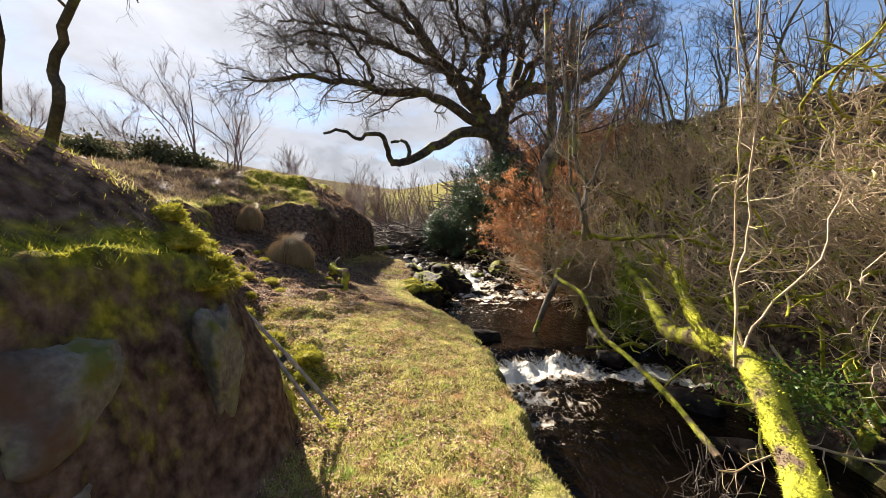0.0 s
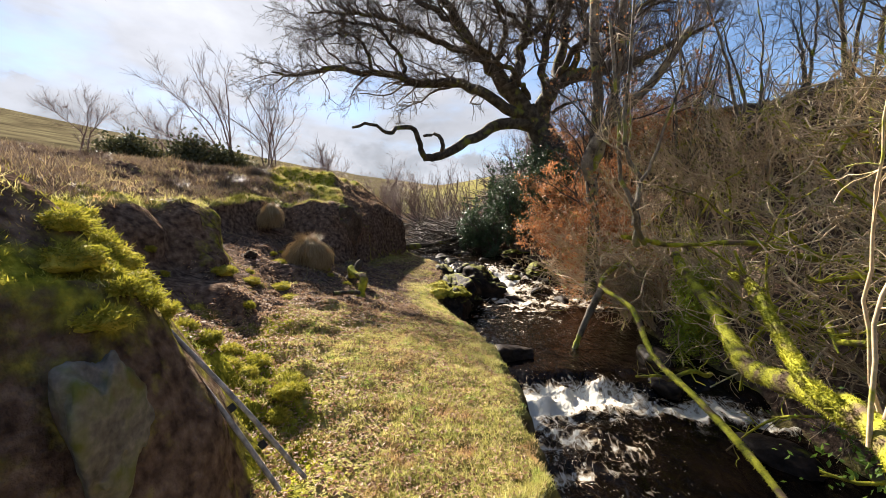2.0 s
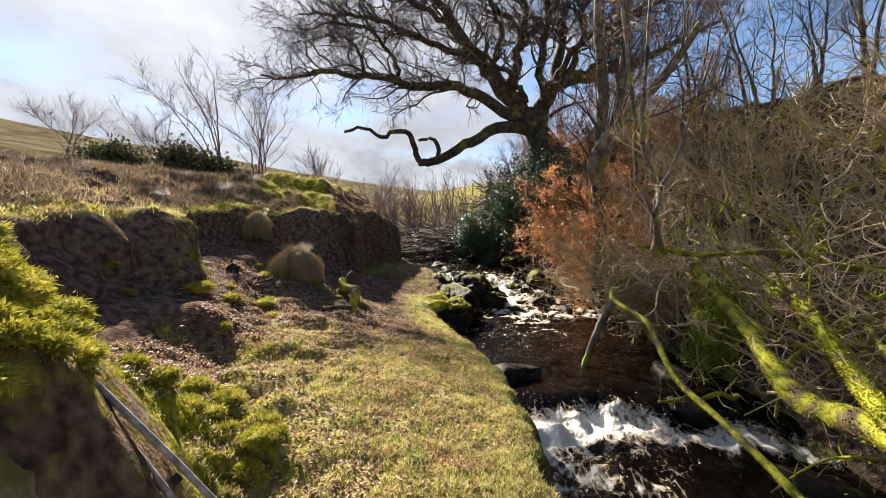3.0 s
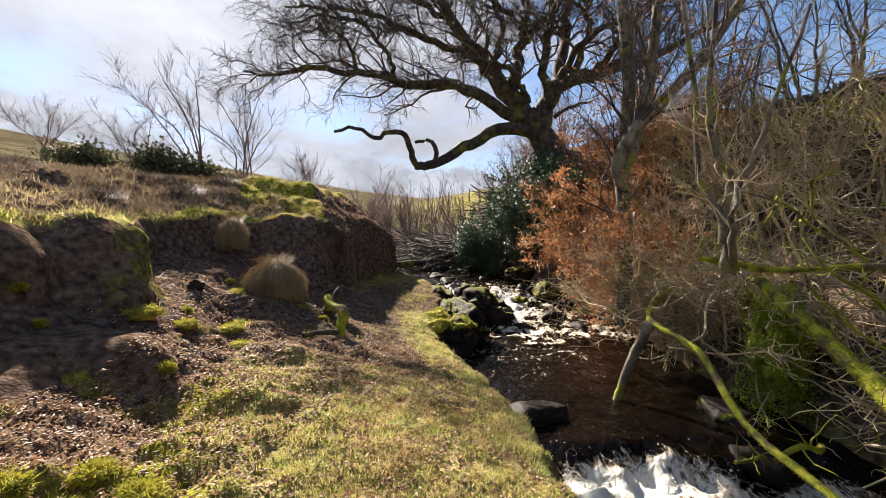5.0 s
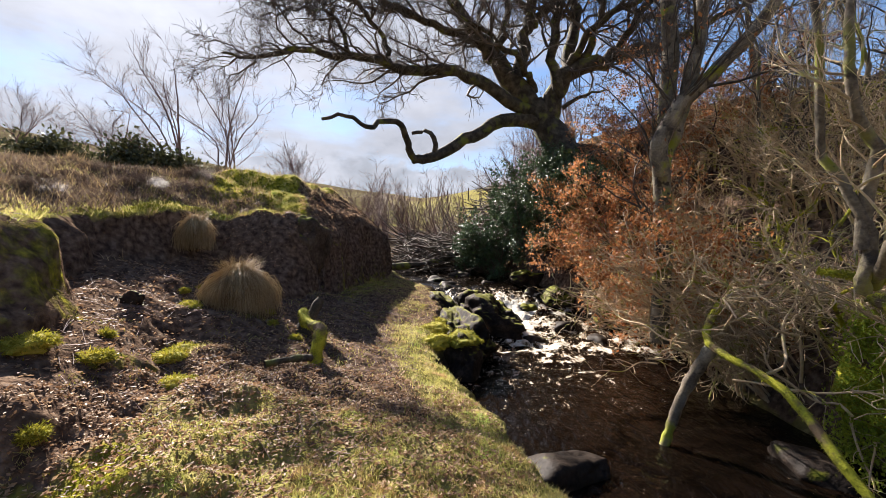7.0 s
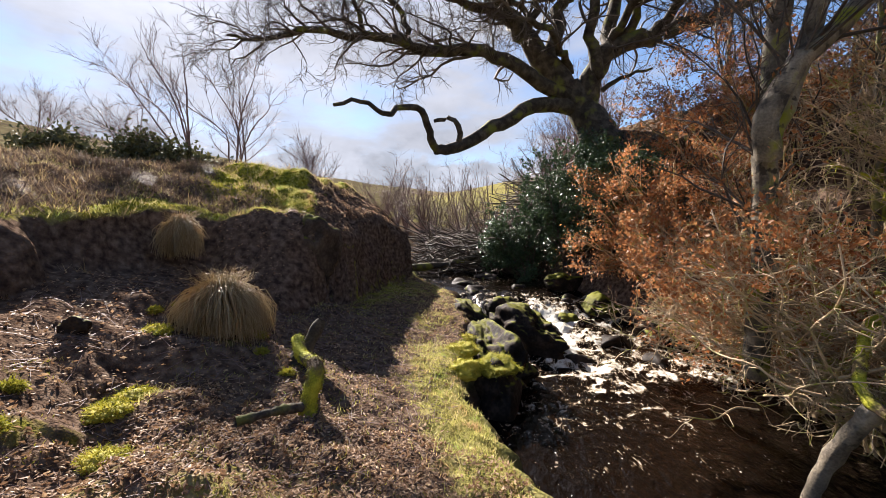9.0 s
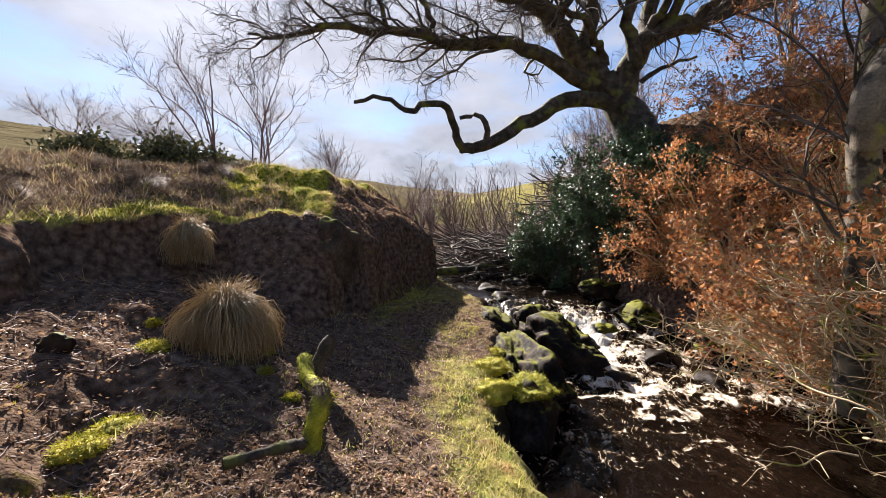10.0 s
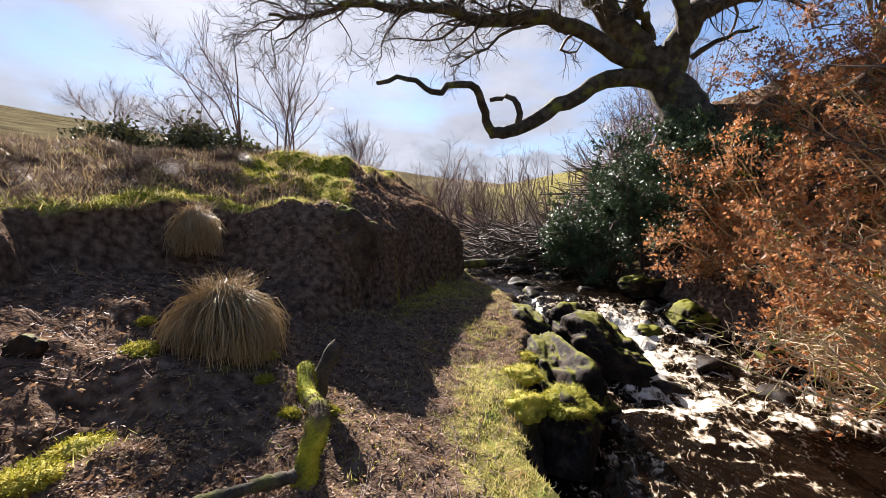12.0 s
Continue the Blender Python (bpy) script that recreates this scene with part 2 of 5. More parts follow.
def ground_material():
    m = bpy.data.materials.new("bank_ground")
    m.use_nodes = True
    n, l = m.node_tree.nodes, m.node_tree.links
    b = n["Principled BSDF"]
    b.inputs["Roughness"].default_value = 0.9
    b.inputs["Specular IOR Level"].default_value = 0.0
    geo = n.new("ShaderNodeNewGeometry")
    att = n.new("ShaderNodeAttribute")
    att.attribute_name = "growth"
    sep = n.new("ShaderNodeSeparateXYZ")
    l.new(att.outputs["Vector"], sep.inputs[0])

    def noise_of(scale, detail=6.0):
        t = n.new("ShaderNodeTexNoise")
        t.inputs["Scale"].default_value, t.inputs["Detail"].default_value = scale, detail
        l.new(geo.outputs["Position"], t.inputs["Vector"])
        return t.outputs["Fac"]

    def ramp_of(fac, cols):
        r = n.new("ShaderNodeValToRGB")
        while len(r.color_ramp.elements) < len(cols):
            r.color_ramp.elements.new(0.5)
        for k, c in enumerate(cols):
            r.color_ramp.elements[k].position = 0.32 + 0.36 * k / (len(cols) - 1)
            r.color_ramp.elements[k].color = (*c, 1)
        l.new(fac, r.inputs["Fac"])
        return r.outputs["Color"]

    def mix(fac, a, c):
        x = n.new("ShaderNodeMix")
        x.data_type = "RGBA"
        l.new(fac, x.inputs["Factor"])
        l.new(a, x.inputs["A"])
        l.new(c, x.inputs["B"])
        return x.outputs["Result"]

    def edge(value, wobble):
        a = n.new("ShaderNodeMath")
        a.operation = "MULTIPLY_ADD"
        l.new(wobble, a.inputs[0])
        a.inputs[1].default_value = 0.9
        l.new(value, a.inputs[2])
        r = n.new("ShaderNodeMapRange")
        r.inputs["From Min"].default_value, r.inputs["From Max"].default_value = 0.78, 1.12
        l.new(a.outputs[0], r.inputs["Value"])
        return r.outputs["Result"]

    mottled, tiny = noise_of(7.0, 8.0), noise_of(45.0)
    soil = ramp_of(noise_of(12.0, 8), [(0.045, 0.031, 0.024), (0.115, 0.078, 0.056), (0.20, 0.145, 0.105)])
    turf = ramp_of(noise_of(9.0, 8), [(0.12, 0.105, 0.035), (0.23, 0.21, 0.065), (0.36, 0.31, 0.13)])
    moss = ramp_of(noise_of(14.0, 8), [(0.07, 0.075, 0.012), (0.19, 0.19, 0.02), (0.34, 0.31, 0.04)])
    heath = ramp_of(noise_of(0.35, 8), [(0.06, 0.050, 0.030), (0.115, 0.095, 0.055), (0.165, 0.145, 0.08)])
    bed = ramp_of(noise_of(6.0, 8), [(0.02, 0.014, 0.01), (0.05, 0.035, 0.025), (0.09, 0.07, 0.05)])
    c = mix(edge(sep.outputs[0], mottled), soil, turf)
    c = mix(edge(sep.outputs[1], mottled), c, moss)
    c = mix(sep.outputs[2], c, bed)
    open_hill = n.new("ShaderNodeAttribute")
    open_hill.attribute_name = "heath"
    c = mix(open_hill.outputs["Fac"], c, heath)
    l.new(c, b.inputs["Base Color"])
    bp = n.new("ShaderNodeBump")
    bp.inputs["Strength"].default_value, bp.inputs["Distance"].default_value = 0.7, 0.04
    a = n.new("ShaderNodeMath")
    l.new(mottled, a.inputs[0])
    l.new(tiny, a.inputs[1])
    l.new(a.outputs[0], bp.inputs["Height"])
    l.new(bp.outputs["Normal"], b.inputs["Normal"])
    return m


def water_material():
    m = bpy.data.materials.new("peaty_water")
    m.use_nodes = True
    n, l = m.node_tree.nodes, m.node_tree.links
    b = n["Principled BSDF"]
    geo = n.new("ShaderNodeNewGeometry")
    att = n.new("ShaderNodeAttribute")
    att.attribute_name = "foam"
    mp = n.new("ShaderNodeMapping")
    mp.inputs["Scale"].default_value = (1.0, 0.55, 1.0)
    l.new(geo.outputs["Position"], mp.inputs["Vector"])
    streak = n.new("ShaderNodeTexNoise")
    streak.inputs["Scale"].default_value, streak.inputs["Detail"].default_value = 7.0, 8.0
    streak.inputs["Roughness"].default_value, streak.inputs["Distortion"].default_value = 0.72, 0.9
    l.new(mp.outputs[0], streak.inputs["Vector"])
    def calc(op, a, c):
        x = n.new("ShaderNodeMath")
        x.operation = op
        for k, v in enumerate((a, c)):
            if hasattr(v, "node"):
                l.new(v, x.inputs[k])
            else:
                x.inputs[k].default_value = v
        return x.outputs[0]

    web_n = n.new("ShaderNodeTexNoise")
    web_n.inputs["Scale"].default_value, web_n.inputs["Detail"].default_value, web_n.inputs["Distortion"].default_value = 5.5, 3.0, 1.0
    l.new(mp.outputs[0], web_n.inputs["Vector"])
    web = calc("POWER", calc("SUBTRACT", 1.0, calc("ABSOLUTE", calc("SUBTRACT", calc("MULTIPLY", web_n.outputs["Fac"], 2.0), 1.0), 0.0)), 22.0)
    fleck_n = n.new("ShaderNodeTexNoise")
    fleck_n.inputs["Scale"].default_value, fleck_n.inputs["Detail"].default_value = 38.0, 1.0
    l.new(mp.outputs[0], fleck_n.inputs["Vector"])
    fleck = n.new("ShaderNodeMapRange")
    fleck.inputs["From Min"].default_value, fleck.inputs["From Max"].default_value = 0.70, 0.76
    l.new(fleck_n.outputs["Fac"], fleck.inputs["Value"])
    ad = n.new("ShaderNodeMath")
    l.new(calc("ADD", calc("MULTIPLY", streak.outputs["Fac"], 0.9), calc("ADD", calc("MULTIPLY", web, 0.16), calc("MULTIPLY", fleck.outputs["Result"], 0.28))), ad.inputs[0])
    l.new(att.outputs["Fac"], ad.inputs[1])
    fr = n.new("ShaderNodeMapRange")
    fr.inputs["From Min"].default_value, fr.inputs["From Max"].default_value = 0.80, 1.04
    l.new(ad.outputs[0], fr.inputs["Value"])
    deep = n.new("ShaderNodeValToRGB")
    e = deep.color_ramp.elements
    e.new(0.4)
    e.new(0.6)
    for k, (p, c) in enumerate([(0.0, (0.004, 0.0025, 0.0017)), (0.25, (0.010, 0.006, 0.0035)), (0.55, (0.20, 0.15, 0.095)), (1.0, (0.60, 0.58, 0.51))]):
        e[k].position, e[k].color = p, (*c, 1)
    l.new(fr.outputs["Result"], deep.inputs["Fac"])
    l.new(deep.outputs["Color"], b.inputs["Base Color"])
    rr = n.new("ShaderNodeMapRange")
    l.new(fr.outputs["Result"], rr.inputs["Value"])
    rr.inputs["To Min"].default_value, rr.inputs["To Max"].default_value = 0.06, 0.5
    l.new(rr.outputs["Result"], b.inputs["Roughness"])
    b.inputs["IOR"].default_value = 1.33
    b.inputs["Specular IOR Level"].default_value = 0.32
    rip = n.new("ShaderNodeTexNoise")
    rip.inputs["Scale"].default_value, rip.inputs["Detail"].default_value, rip.inputs["Distortion"].default_value = 9.0, 5.0, 0.8
    l.new(mp.outputs[0], rip.inputs["Vector"])
    bp = n.new("ShaderNodeBump")
    bp.inputs["Strength"].default_value, bp.inputs["Distance"].default_value = 0.8, 0.05
    l.new(rip.outputs["Fac"], bp.inputs["Height"])
    l.new(bp.outputs["Normal"], b.inputs["Normal"])
    return m


M_ground, M_water = ground_material(), water_material()
rng = np.random.default_rng(7)


# ---- meshes from arrays ----
def mesh_of(name, verts, faces, mat, smooth=True):
    """A mesh from an (n, 3) array and an (m, k) array of faces of k corners."""
    me = bpy.data.meshes.new(name)
    verts, faces = np.asarray(verts, np.float32), np.asarray(faces, np.int32)
    k = faces.shape[1]
    me.vertices.add(len(verts))
    me.vertices.foreach_set("co", verts.ravel())
    me.loops.add(faces.size)
    me.loops.foreach_set("vertex_index", faces.ravel())
    me.polygons.add(len(faces))
    me.polygons.foreach_set("loop_start", np.arange(len(faces), dtype=np.int32) * k)
    me.polygons.foreach_set("use_smooth", np.full(len(faces), smooth))
    me.materials.append(mat)
    me.update(calc_edges=True)
    return me


def part(name, me, parent=None, label=""):
    ob = new(name, me)
    ob.parent = parent
    return tagged(ob, label)


def thing(name, label, category, group="", at=(0, 0, 0), kind=""):
    ob = new(name)
    ob.location = at
    ob.empty_display_size = 0.2
    return tagged(ob, label, category, group, kind)


def tubes(P, R, sides=3):
    """Closed-off tubes along many paths at once. P (n, k, 3), R (n, k)."""
    P, R = np.asarray(P, float), np.asarray(R, float)
    n, k = R.shape
    T = np.gradient(P, axis=1)
    T /= np.linalg.norm(T, axis=2, keepdims=True) + 1e-9
    ref = np.where(np.abs(T[:, :1, 2:3]) > 0.8, [[[1.0, 0.13, 0]]], [[[0.1, 0.05, 1.0]]])
    A = np.cross(T, np.broadcast_to(ref, T.shape))
    A /= np.linalg.norm(A, axis=2, keepdims=True) + 1e-9
    B = np.cross(T, A)
    ang = np.arange(sides) * 2 * np.pi / sides
    V = P[:, :, None] + R[:, :, None, None] * (A[:, :, None] * np.cos(ang)[:, None] + B[:, :, None] * np.sin(ang)[:, None])
    i = np.arange(n * k * sides).reshape(n, k, sides)
    j = np.roll(i, -1, axis=2)
    F = np.stack([i[:, :-1], j[:, :-1], j[:, 1:], i[:, 1:]], axis=-1).reshape(-1, 4)
    return V.reshape(-1, 3), F


def gather(sets):
    """Several (verts, faces) with faces of one size as one."""
    V, F, at = [], [], 0
    for v, f in sets:
        V.append(v)
        F.append(f + at)
        at += len(v)
    return np.concatenate(V), np.concatenate(F)


def smooth_path(points, n):
    """A path of n points through the given ones, rounded."""
    p = np.array(points, float)
    t = np.linspace(0, len(p) - 1, n)
    q = np.concatenate([[2 * p[0] - p[1]], p, [2 * p[-1] - p[-2]]])
    i = np.minimum(t.astype(int), len(p) - 2)
    u = (t - i)[:, None]
    a, b, c, d = q[i], q[i + 1], q[i + 2], q[i + 3]
    return 0.5 * (2 * b + (c - a) * u + (2 * a - 5 * b + 4 * c - d) * u**2 + (3 * b - 3 * c + d - a) * u**3)


def shoots(P, R, count, length, angle=(30, 60), lift=0.15, wiggle=0.25, k=5, start=0.2, ratio=0.55, thin=0.012, rmin=0.0012, taper=0.75):
    """Child branches of many branches at once: count in all, spread over the parents by their length."""
    seg = np.linalg.norm(np.diff(P, axis=1), axis=2).sum(axis=1)
    who = rng.choice(len(P), count, p=seg / seg.sum())
    t = start + (1 - start) * rng.random(count) ** 0.85
    f = t * (P.shape[1] - 1.001)
    i = f.astype(int)
    u = (f - i)[:, None]
    p = P[who, i] * (1 - u) + P[who, i + 1] * u
    r = R[who, i] * (1 - u[:, 0]) + R[who, i + 1] * u[:, 0]
    tan = P[who, i + 1] - P[who, i]
    tan /= np.linalg.norm(tan, axis=1, keepdims=True) + 1e-9
    side = rng.normal(size=(count, 3))
    side -= (side * tan).sum(axis=1, keepdims=True) * tan
    side /= np.linalg.norm(side, axis=1, keepdims=True) + 1e-9
    a = np.radians(rng.uniform(*angle, count))[:, None]
    d = np.cos(a) * tan + np.sin(a) * side
    size = rng.uniform(*length, count) * (1.15 - 0.55 * t)
    out = [p]
    for _ in range(k - 1):
        d = d + rng.normal(size=(count, 3)) * wiggle + np.array([0, 0, lift])
        d /= np.linalg.norm(d, axis=1, keepdims=True)
        p = p + d * (size / (k - 1))[:, None]
        out.append(p)
    r0 = np.maximum(np.minimum(r * ratio, size * thin + rmin), rmin)
    RR = r0[:, None] * np.linspace(1, 1 - taper, k)[None]
    return np.stack(out, axis=1), np.maximum(RR, rmin * 0.55)


def leaf_quads(centres, size, flat=0.0):
    """Small folded leaves, each a kite of two triangles, at the given places. flat: how much they lie level."""
    n = len(centres)
    a = rng.normal(size=(n, 3))
    b = rng.normal(size=(n, 3))
    a[:, 2] *= 1 - flat
    b[:, 2] *= 1 - flat
    a /= np.linalg.norm(a, axis=1, keepdims=True) + 1e-9
    b -= (a * b).sum(axis=1, keepdims=True) * a
    b /= np.linalg.norm(b, axis=1, keepdims=True) + 1e-9
    s = rng.uniform(size[0], size[1], n)[:, None]
    c = np.cross(a, b) * s * 0.25
    V = np.stack([centres - a * s, centres - b * s * 0.5 + c, centres + a * s, centres + b * s * 0.5 + c * 0.6], axis=1).reshape(-1, 3)
    i = np.arange(n)[:, None] * 4
    return V, np.concatenate([i + [[0, 1, 2]], i + [[0, 2, 3]]])


# ---- the lie of the land: lines along the stream, each as (ahead, across, height) ----
MID = [(-8, -6.0, 2.9), (2, -6.0, 2.9), (3.5, -6.2, 2.45), (5.5, -6.5, 2.3), (7, -6.8, 2.38), (9, -8.0, 2.8), (11, -7.6, 2.9), (13, -7.0, 3.0), (16, -7.6, 3.1), (18, -8.6, 3.2), (24, -10, 3.2), (32, -12, 3.2)]
TOP = [(-8, -3.0, 2.3), (0, -2.9, 2.3), (2.0, -2.7, 2.25), (2.75, -2.3, 1.98), (3.0, -2.4, 1.65), (3.4, -2.6, 1.42), (3.8, -3.3, 1.42), (4.5, -4.2, 1.7), (5.5, -4.25, 1.78), (6.2, -4.15, 1.82), (7.0, -4.25, 1.76), (7.6, -4.9, 1.88), (8.5, -5.2, 1.95),
       (9.3, -5.1, 1.97), (10.2, -4.95, 2.08), (10.8, -4.1, 2.0), (11.3, -3.75, 2.0), (12.0, -4.1, 2.3), (13, -4.6, 2.68), (15, -4.7, 2.85), (16, -4.8, 2.8), (16.7, -4.9, 2.0), (17.4, -4.9, 1.3), (24, -6, 1.6), (32, -8, 1.8)]
BROW = [(-8, -1.8, 1.5), (0, -1.65, 1.5), (2.0, -1.6, 1.42), (2.7, -1.46, 1.2), (3.0, -1.55, 1.02), (3.5, -2.0, 0.98), (3.9, -2.7, 0.9), (4.6, -3.7, 0.95), (5.5, -3.8, 0.9), (6.5, -3.65, 0.85), (7.0, -3.75, 0.9), (7.6, -4.5, 1.1), (8.5, -4.9, 1.25),
        (9.3, -4.75, 1.3), (10.2, -4.4, 1.35), (10.8, -3.45, 1.4), (11.3, -3.15, 1.45), (13, -3.3, 1.6), (15, -3.15, 1.65), (16.2, -3.2, 1.3), (17.0, -3.9, 0.9), (24, -5, 1.0), (32, -7, 1.2)]
FOOT = [(-8, -1.2, 0.0), (0, -1.15, 0.0), (2.8, -1.0, -0.08), (3.4, -1.12, -0.06), (4.2, -1.8, 0.12), (5.5, -2.3, 0.38), (6.5, -2.7, 0.48), (7.5, -3.1, 0.58), (8.5, -3.4, 0.7), (10, -3.5, 0.62),
        (11.5, -3.3, 0.55), (13, -3.1, 0.55), (15, -3.05, 0.5), (16.3, -3.0, 0.48), (17.2, -3.7, 0.5), (24, -4.7, 0.7), (32, -6, 0.95)]
EDGE = [(-8, 0.85, -0.15), (0, 0.82, -0.12), (2.6, 0.75, -0.1), (4.2, 0.61, -0.08), (5.75, 0.46, -0.05), (6.6, 0.22, 0.0), (7.6, -0.15, -0.03), (8.7, -0.62, -0.04), (9.5, -0.9, 0.0), (10.5, -0.95, 0.05),
        (12, -1.05, 0.2), (13.5, -1.3, 0.3), (15, -2.0, 0.35), (16.3, -2.75, 0.42), (17.5, -3.5, 0.46), (24, -4.5, 0.66), (32, -5.5, 0.9)]
SHORE = [(-8, 4.0, 0), (0, 4.2, 0), (4, 4.0, 0), (7, 3.8, 0), (9, 3.4, 0), (11, 3.4, 0), (12.5, 3.5, 0), (14, 2.4, 0), (15.5, 1.4, 0), (18, 0.6, 0), (21, 0.0, 0), (24, -0.4, 0), (32, -1.5, 0)]
SLOPE = [(-8, 6, 1.7), (0, 5.8, 1.7), (5, 5.6, 1.7), (8, 5.1, 1.8), (11, 4.8, 2.1), (14.5, 3.7, 2.5), (18.5, 1.9, 3.0), (24, 1.5, 3.0), (32, 1.5, 3.4)]
CREST = [(-8, 8.3, 4.0), (0, 8.3, 4.0), (5, 8.3, 4.1), (8.5, 7.7, 4.25), (11, 7.0, 4.55), (14.5, 5.2, 4.95), (18.5, 2.9, 4.85), (24, 3.2, 4.7), (32, 4, 5.2)]
WATER = [(-8, -0.95), (5.6, -0.76), (6.6, -0.74), (7.1, -0.5), (10.5, -0.47), (11.6, -0.42), (13.0, -0.30), (14.0, -0.12), (14.6, 0.13), (15.3, 0.28), (17, 0.36), (20, 0.45), (24, 0.55), (32, 0.8)]


def line(rows, y):
    a = np.array(rows, float)
    return [np.interp(y, a[:, 0], a[:, k]) for k in range(1, a.shape[1])]


def wave_noise(x, y, scale, seed, octaves=3):
    """Cheap smooth noise in -1..1 over arrays."""
    r = np.random.default_rng(seed)
    total, amp, norm = np.zeros_like(x, dtype=float), 1.0, 0.0
    for _ in range(octaves):
        g = r.uniform(-1, 1, (64, 64))
        u, v = x / scale + r.uniform(0, 50), y / scale + r.uniform(0, 50)
        iu, iv = np.floor(u).astype(int), np.floor(v).astype(int)
        fu, fv = u - iu, v - iv
        fu, fv = fu * fu * (3 - 2 * fu), fv * fv * (3 - 2 * fv)
        a, b = g[iu % 64, iv % 64], g[(iu + 1) % 64, iv % 64]
        c, d = g[iu % 64, (iv + 1) % 64], g[(iu + 1) % 64, (iv + 1) % 64]
        total += amp * ((a * (1 - fu) + b * fu) * (1 - fv) + (c * (1 - fu) + d * fu) * fv)
        norm += amp
        scale, amp = scale * 0.5, amp * 0.55
    return total / norm


def sstep(v, lo, hi):
    t = np.clip((v - lo) / (hi - lo), 0, 1)
    return t * t * (3 - 2 * t)


def water_level(y):
    return line(WATER, y)[0]


def edge_wobble(y):
    return 0.035 * np.sin(5.3 * y) + 0.03 * np.sin(12.1 * y + 1.0) + 0.02 * np.sin(23.0 * y)


def land(x, y):
    """Height of the ground, and of what grows on it: turf, moss, stream bed."""
    x, y = np.broadcast_arrays(np.asarray(x, float), np.asarray(y, float))
    calm = 0.35 + 0.65 * sstep(y, 3.4, 5.0)
    yy = np.clip(y + 0.25 * calm * wave_noise(x, y, 1.3, 3), -8, 32)
    wob = calm * (0.12 * wave_noise(x, y, 0.7, 5, 2) + 0.34 * wave_noise(x, y, 1.5, 6, 2))
    xb = x + np.where(x < -0.9, wob * sstep(-x, 0.9, 1.6), 0) + 0.04 * wave_noise(x, y, 0.6, 8, 1)
    tx, tz = line(TOP, yy)
    bx, bz = line(BROW, yy)
    fx, fz = line(FOOT, yy)
    ex, ez = line(EDGE, yy)
    sx_, _ = line(SHORE, yy)
    mx_, mz = line(SLOPE, yy)
    cx, cz = line(CREST, yy)
    w = water_level(yy)
    ex = ex + edge_wobble(y)
    qx, qz = line(MID, yy)
    xs = [qx - 9, qx, tx, bx, fx, ex, ex + 0.10, ex + 0.32, sx_ - 0.3, sx_, mx_, cx, cx + 14]
    zs = [qz + 0.95, qz, tz, bz, fz, ez, ez - 0.12, w - 0.35, w - 0.35, w + 0.08, mz, cz, cz + 0.9]
    dome = sstep(y, 9.8, 11.0)
    z = np.zeros_like(x)
    z = np.where(xb < xs[0], zs[0], z)
    for k in range(len(xs) - 1):
        u = (xb - xs[k]) / np.maximum(xs[k + 1] - xs[k], 1e-3)
        if k in (2, 3):
            u2 = np.clip(u, 0, 1)
            u = (u2 * u2 * (3 - 2 * u2) * (1 - dome) + dome * (0.45 * (1 - np.sqrt(1 - u2 * u2)) + 0.55 * u2)) if k == 2 else u2 ** 1.15
        seg = zs[k] + (zs[k + 1] - zs[k]) * u
        z = np.where((xb >= xs[k]) & (xb < xs[k + 1]), seg, z)
    z = np.where(xb >= xs[-1], zs[-1], z)
    # the round mound beyond the tussock, and hummocks on the bank
    z = z + 0.30 * np.exp(-(((x + 6.2) / 1.9) ** 2 + ((y - 14.6) / 1.4) ** 2)) + 0.3 * np.exp(-(((x + 4.9) / 0.9) ** 2 + ((y - 13.6) / 0.5) ** 2)) + 0.22 * np.exp(-(((x + 4.5) / 0.5) ** 2 + ((y - 12.6) / 0.4) ** 2)) - 0.25 * np.exp(-(((x + 4.9) / 1.2) ** 2 + ((y - 12.9) / 0.35) ** 2))
    bank = sstep(-xb, -fx * 0.75, -fx + 0.3)
    rough = (0.13 + 0.07 * sstep(-xb, -tx + 0.3, -tx + 1.5)) * wave_noise(x, y, 0.5, 11) + 0.14 * wave_noise(x, y, 1.3, 12)
    cliff = sstep(xb, tx - 0.5, tx) * (1 - sstep(xb, bx, bx + 0.5)) * (y > 3.2)
    steep = sstep(xb, tx - 0.3, tx + 0.1) * (1 - sstep(xb, bx + 0.2, fx))
    z = z + bank * 0.08 * wave_noise(x, y, 0.18, 15) * (1 - steep)
    z = z + bank * rough * (1 - 0.4 * cliff) + cliff * (0.05 * wave_noise(x, y, 0.30, 16) + 0.16 * wave_noise(x, y, 0.8, 17))
    slope_r = sstep(x, sx_ + 0.1, sx_ + 0.8)
    z = z + slope_r * (0.16 * wave_noise(x, y, 1.1, 13) + 0.07 * wave_noise(x, y, 0.35, 14)) * (1 + sstep(x, 4, 7))
    flat = (1 - bank) * (1 - sstep(x, ex, ex + 0.1))
    z = z + flat * (0.04 * wave_noise(x, y, 0.7, 21) + 0.035 * wave_noise(x, y, 0.15, 22))
    z = z + 0.20 * np.exp(-(((x + 1.85) / 0.75) ** 2 + ((y - 3.95) / 0.6) ** 2)) * (0.5 + 1.3 * wave_noise(x, y, 0.34, 24, 3))
    z = z + 0.11 * wave_noise(x, y, 0.27, 25, 3) * sstep(-x, 0.9, 1.7) * (1 - sstep(-xb, -fx, -fx + 0.5)) * sstep(y, 3.6, 4.6) * (1 - sstep(y, 7.5, 9.5))
    # open hills beyond
    r = np.hypot(x, y)
    az = np.degrees(np.arctan2(x, np.maximum(y, 1e-6) + 0 * x))
    az = np.where(y < 0, np.sign(x) * 120, az)
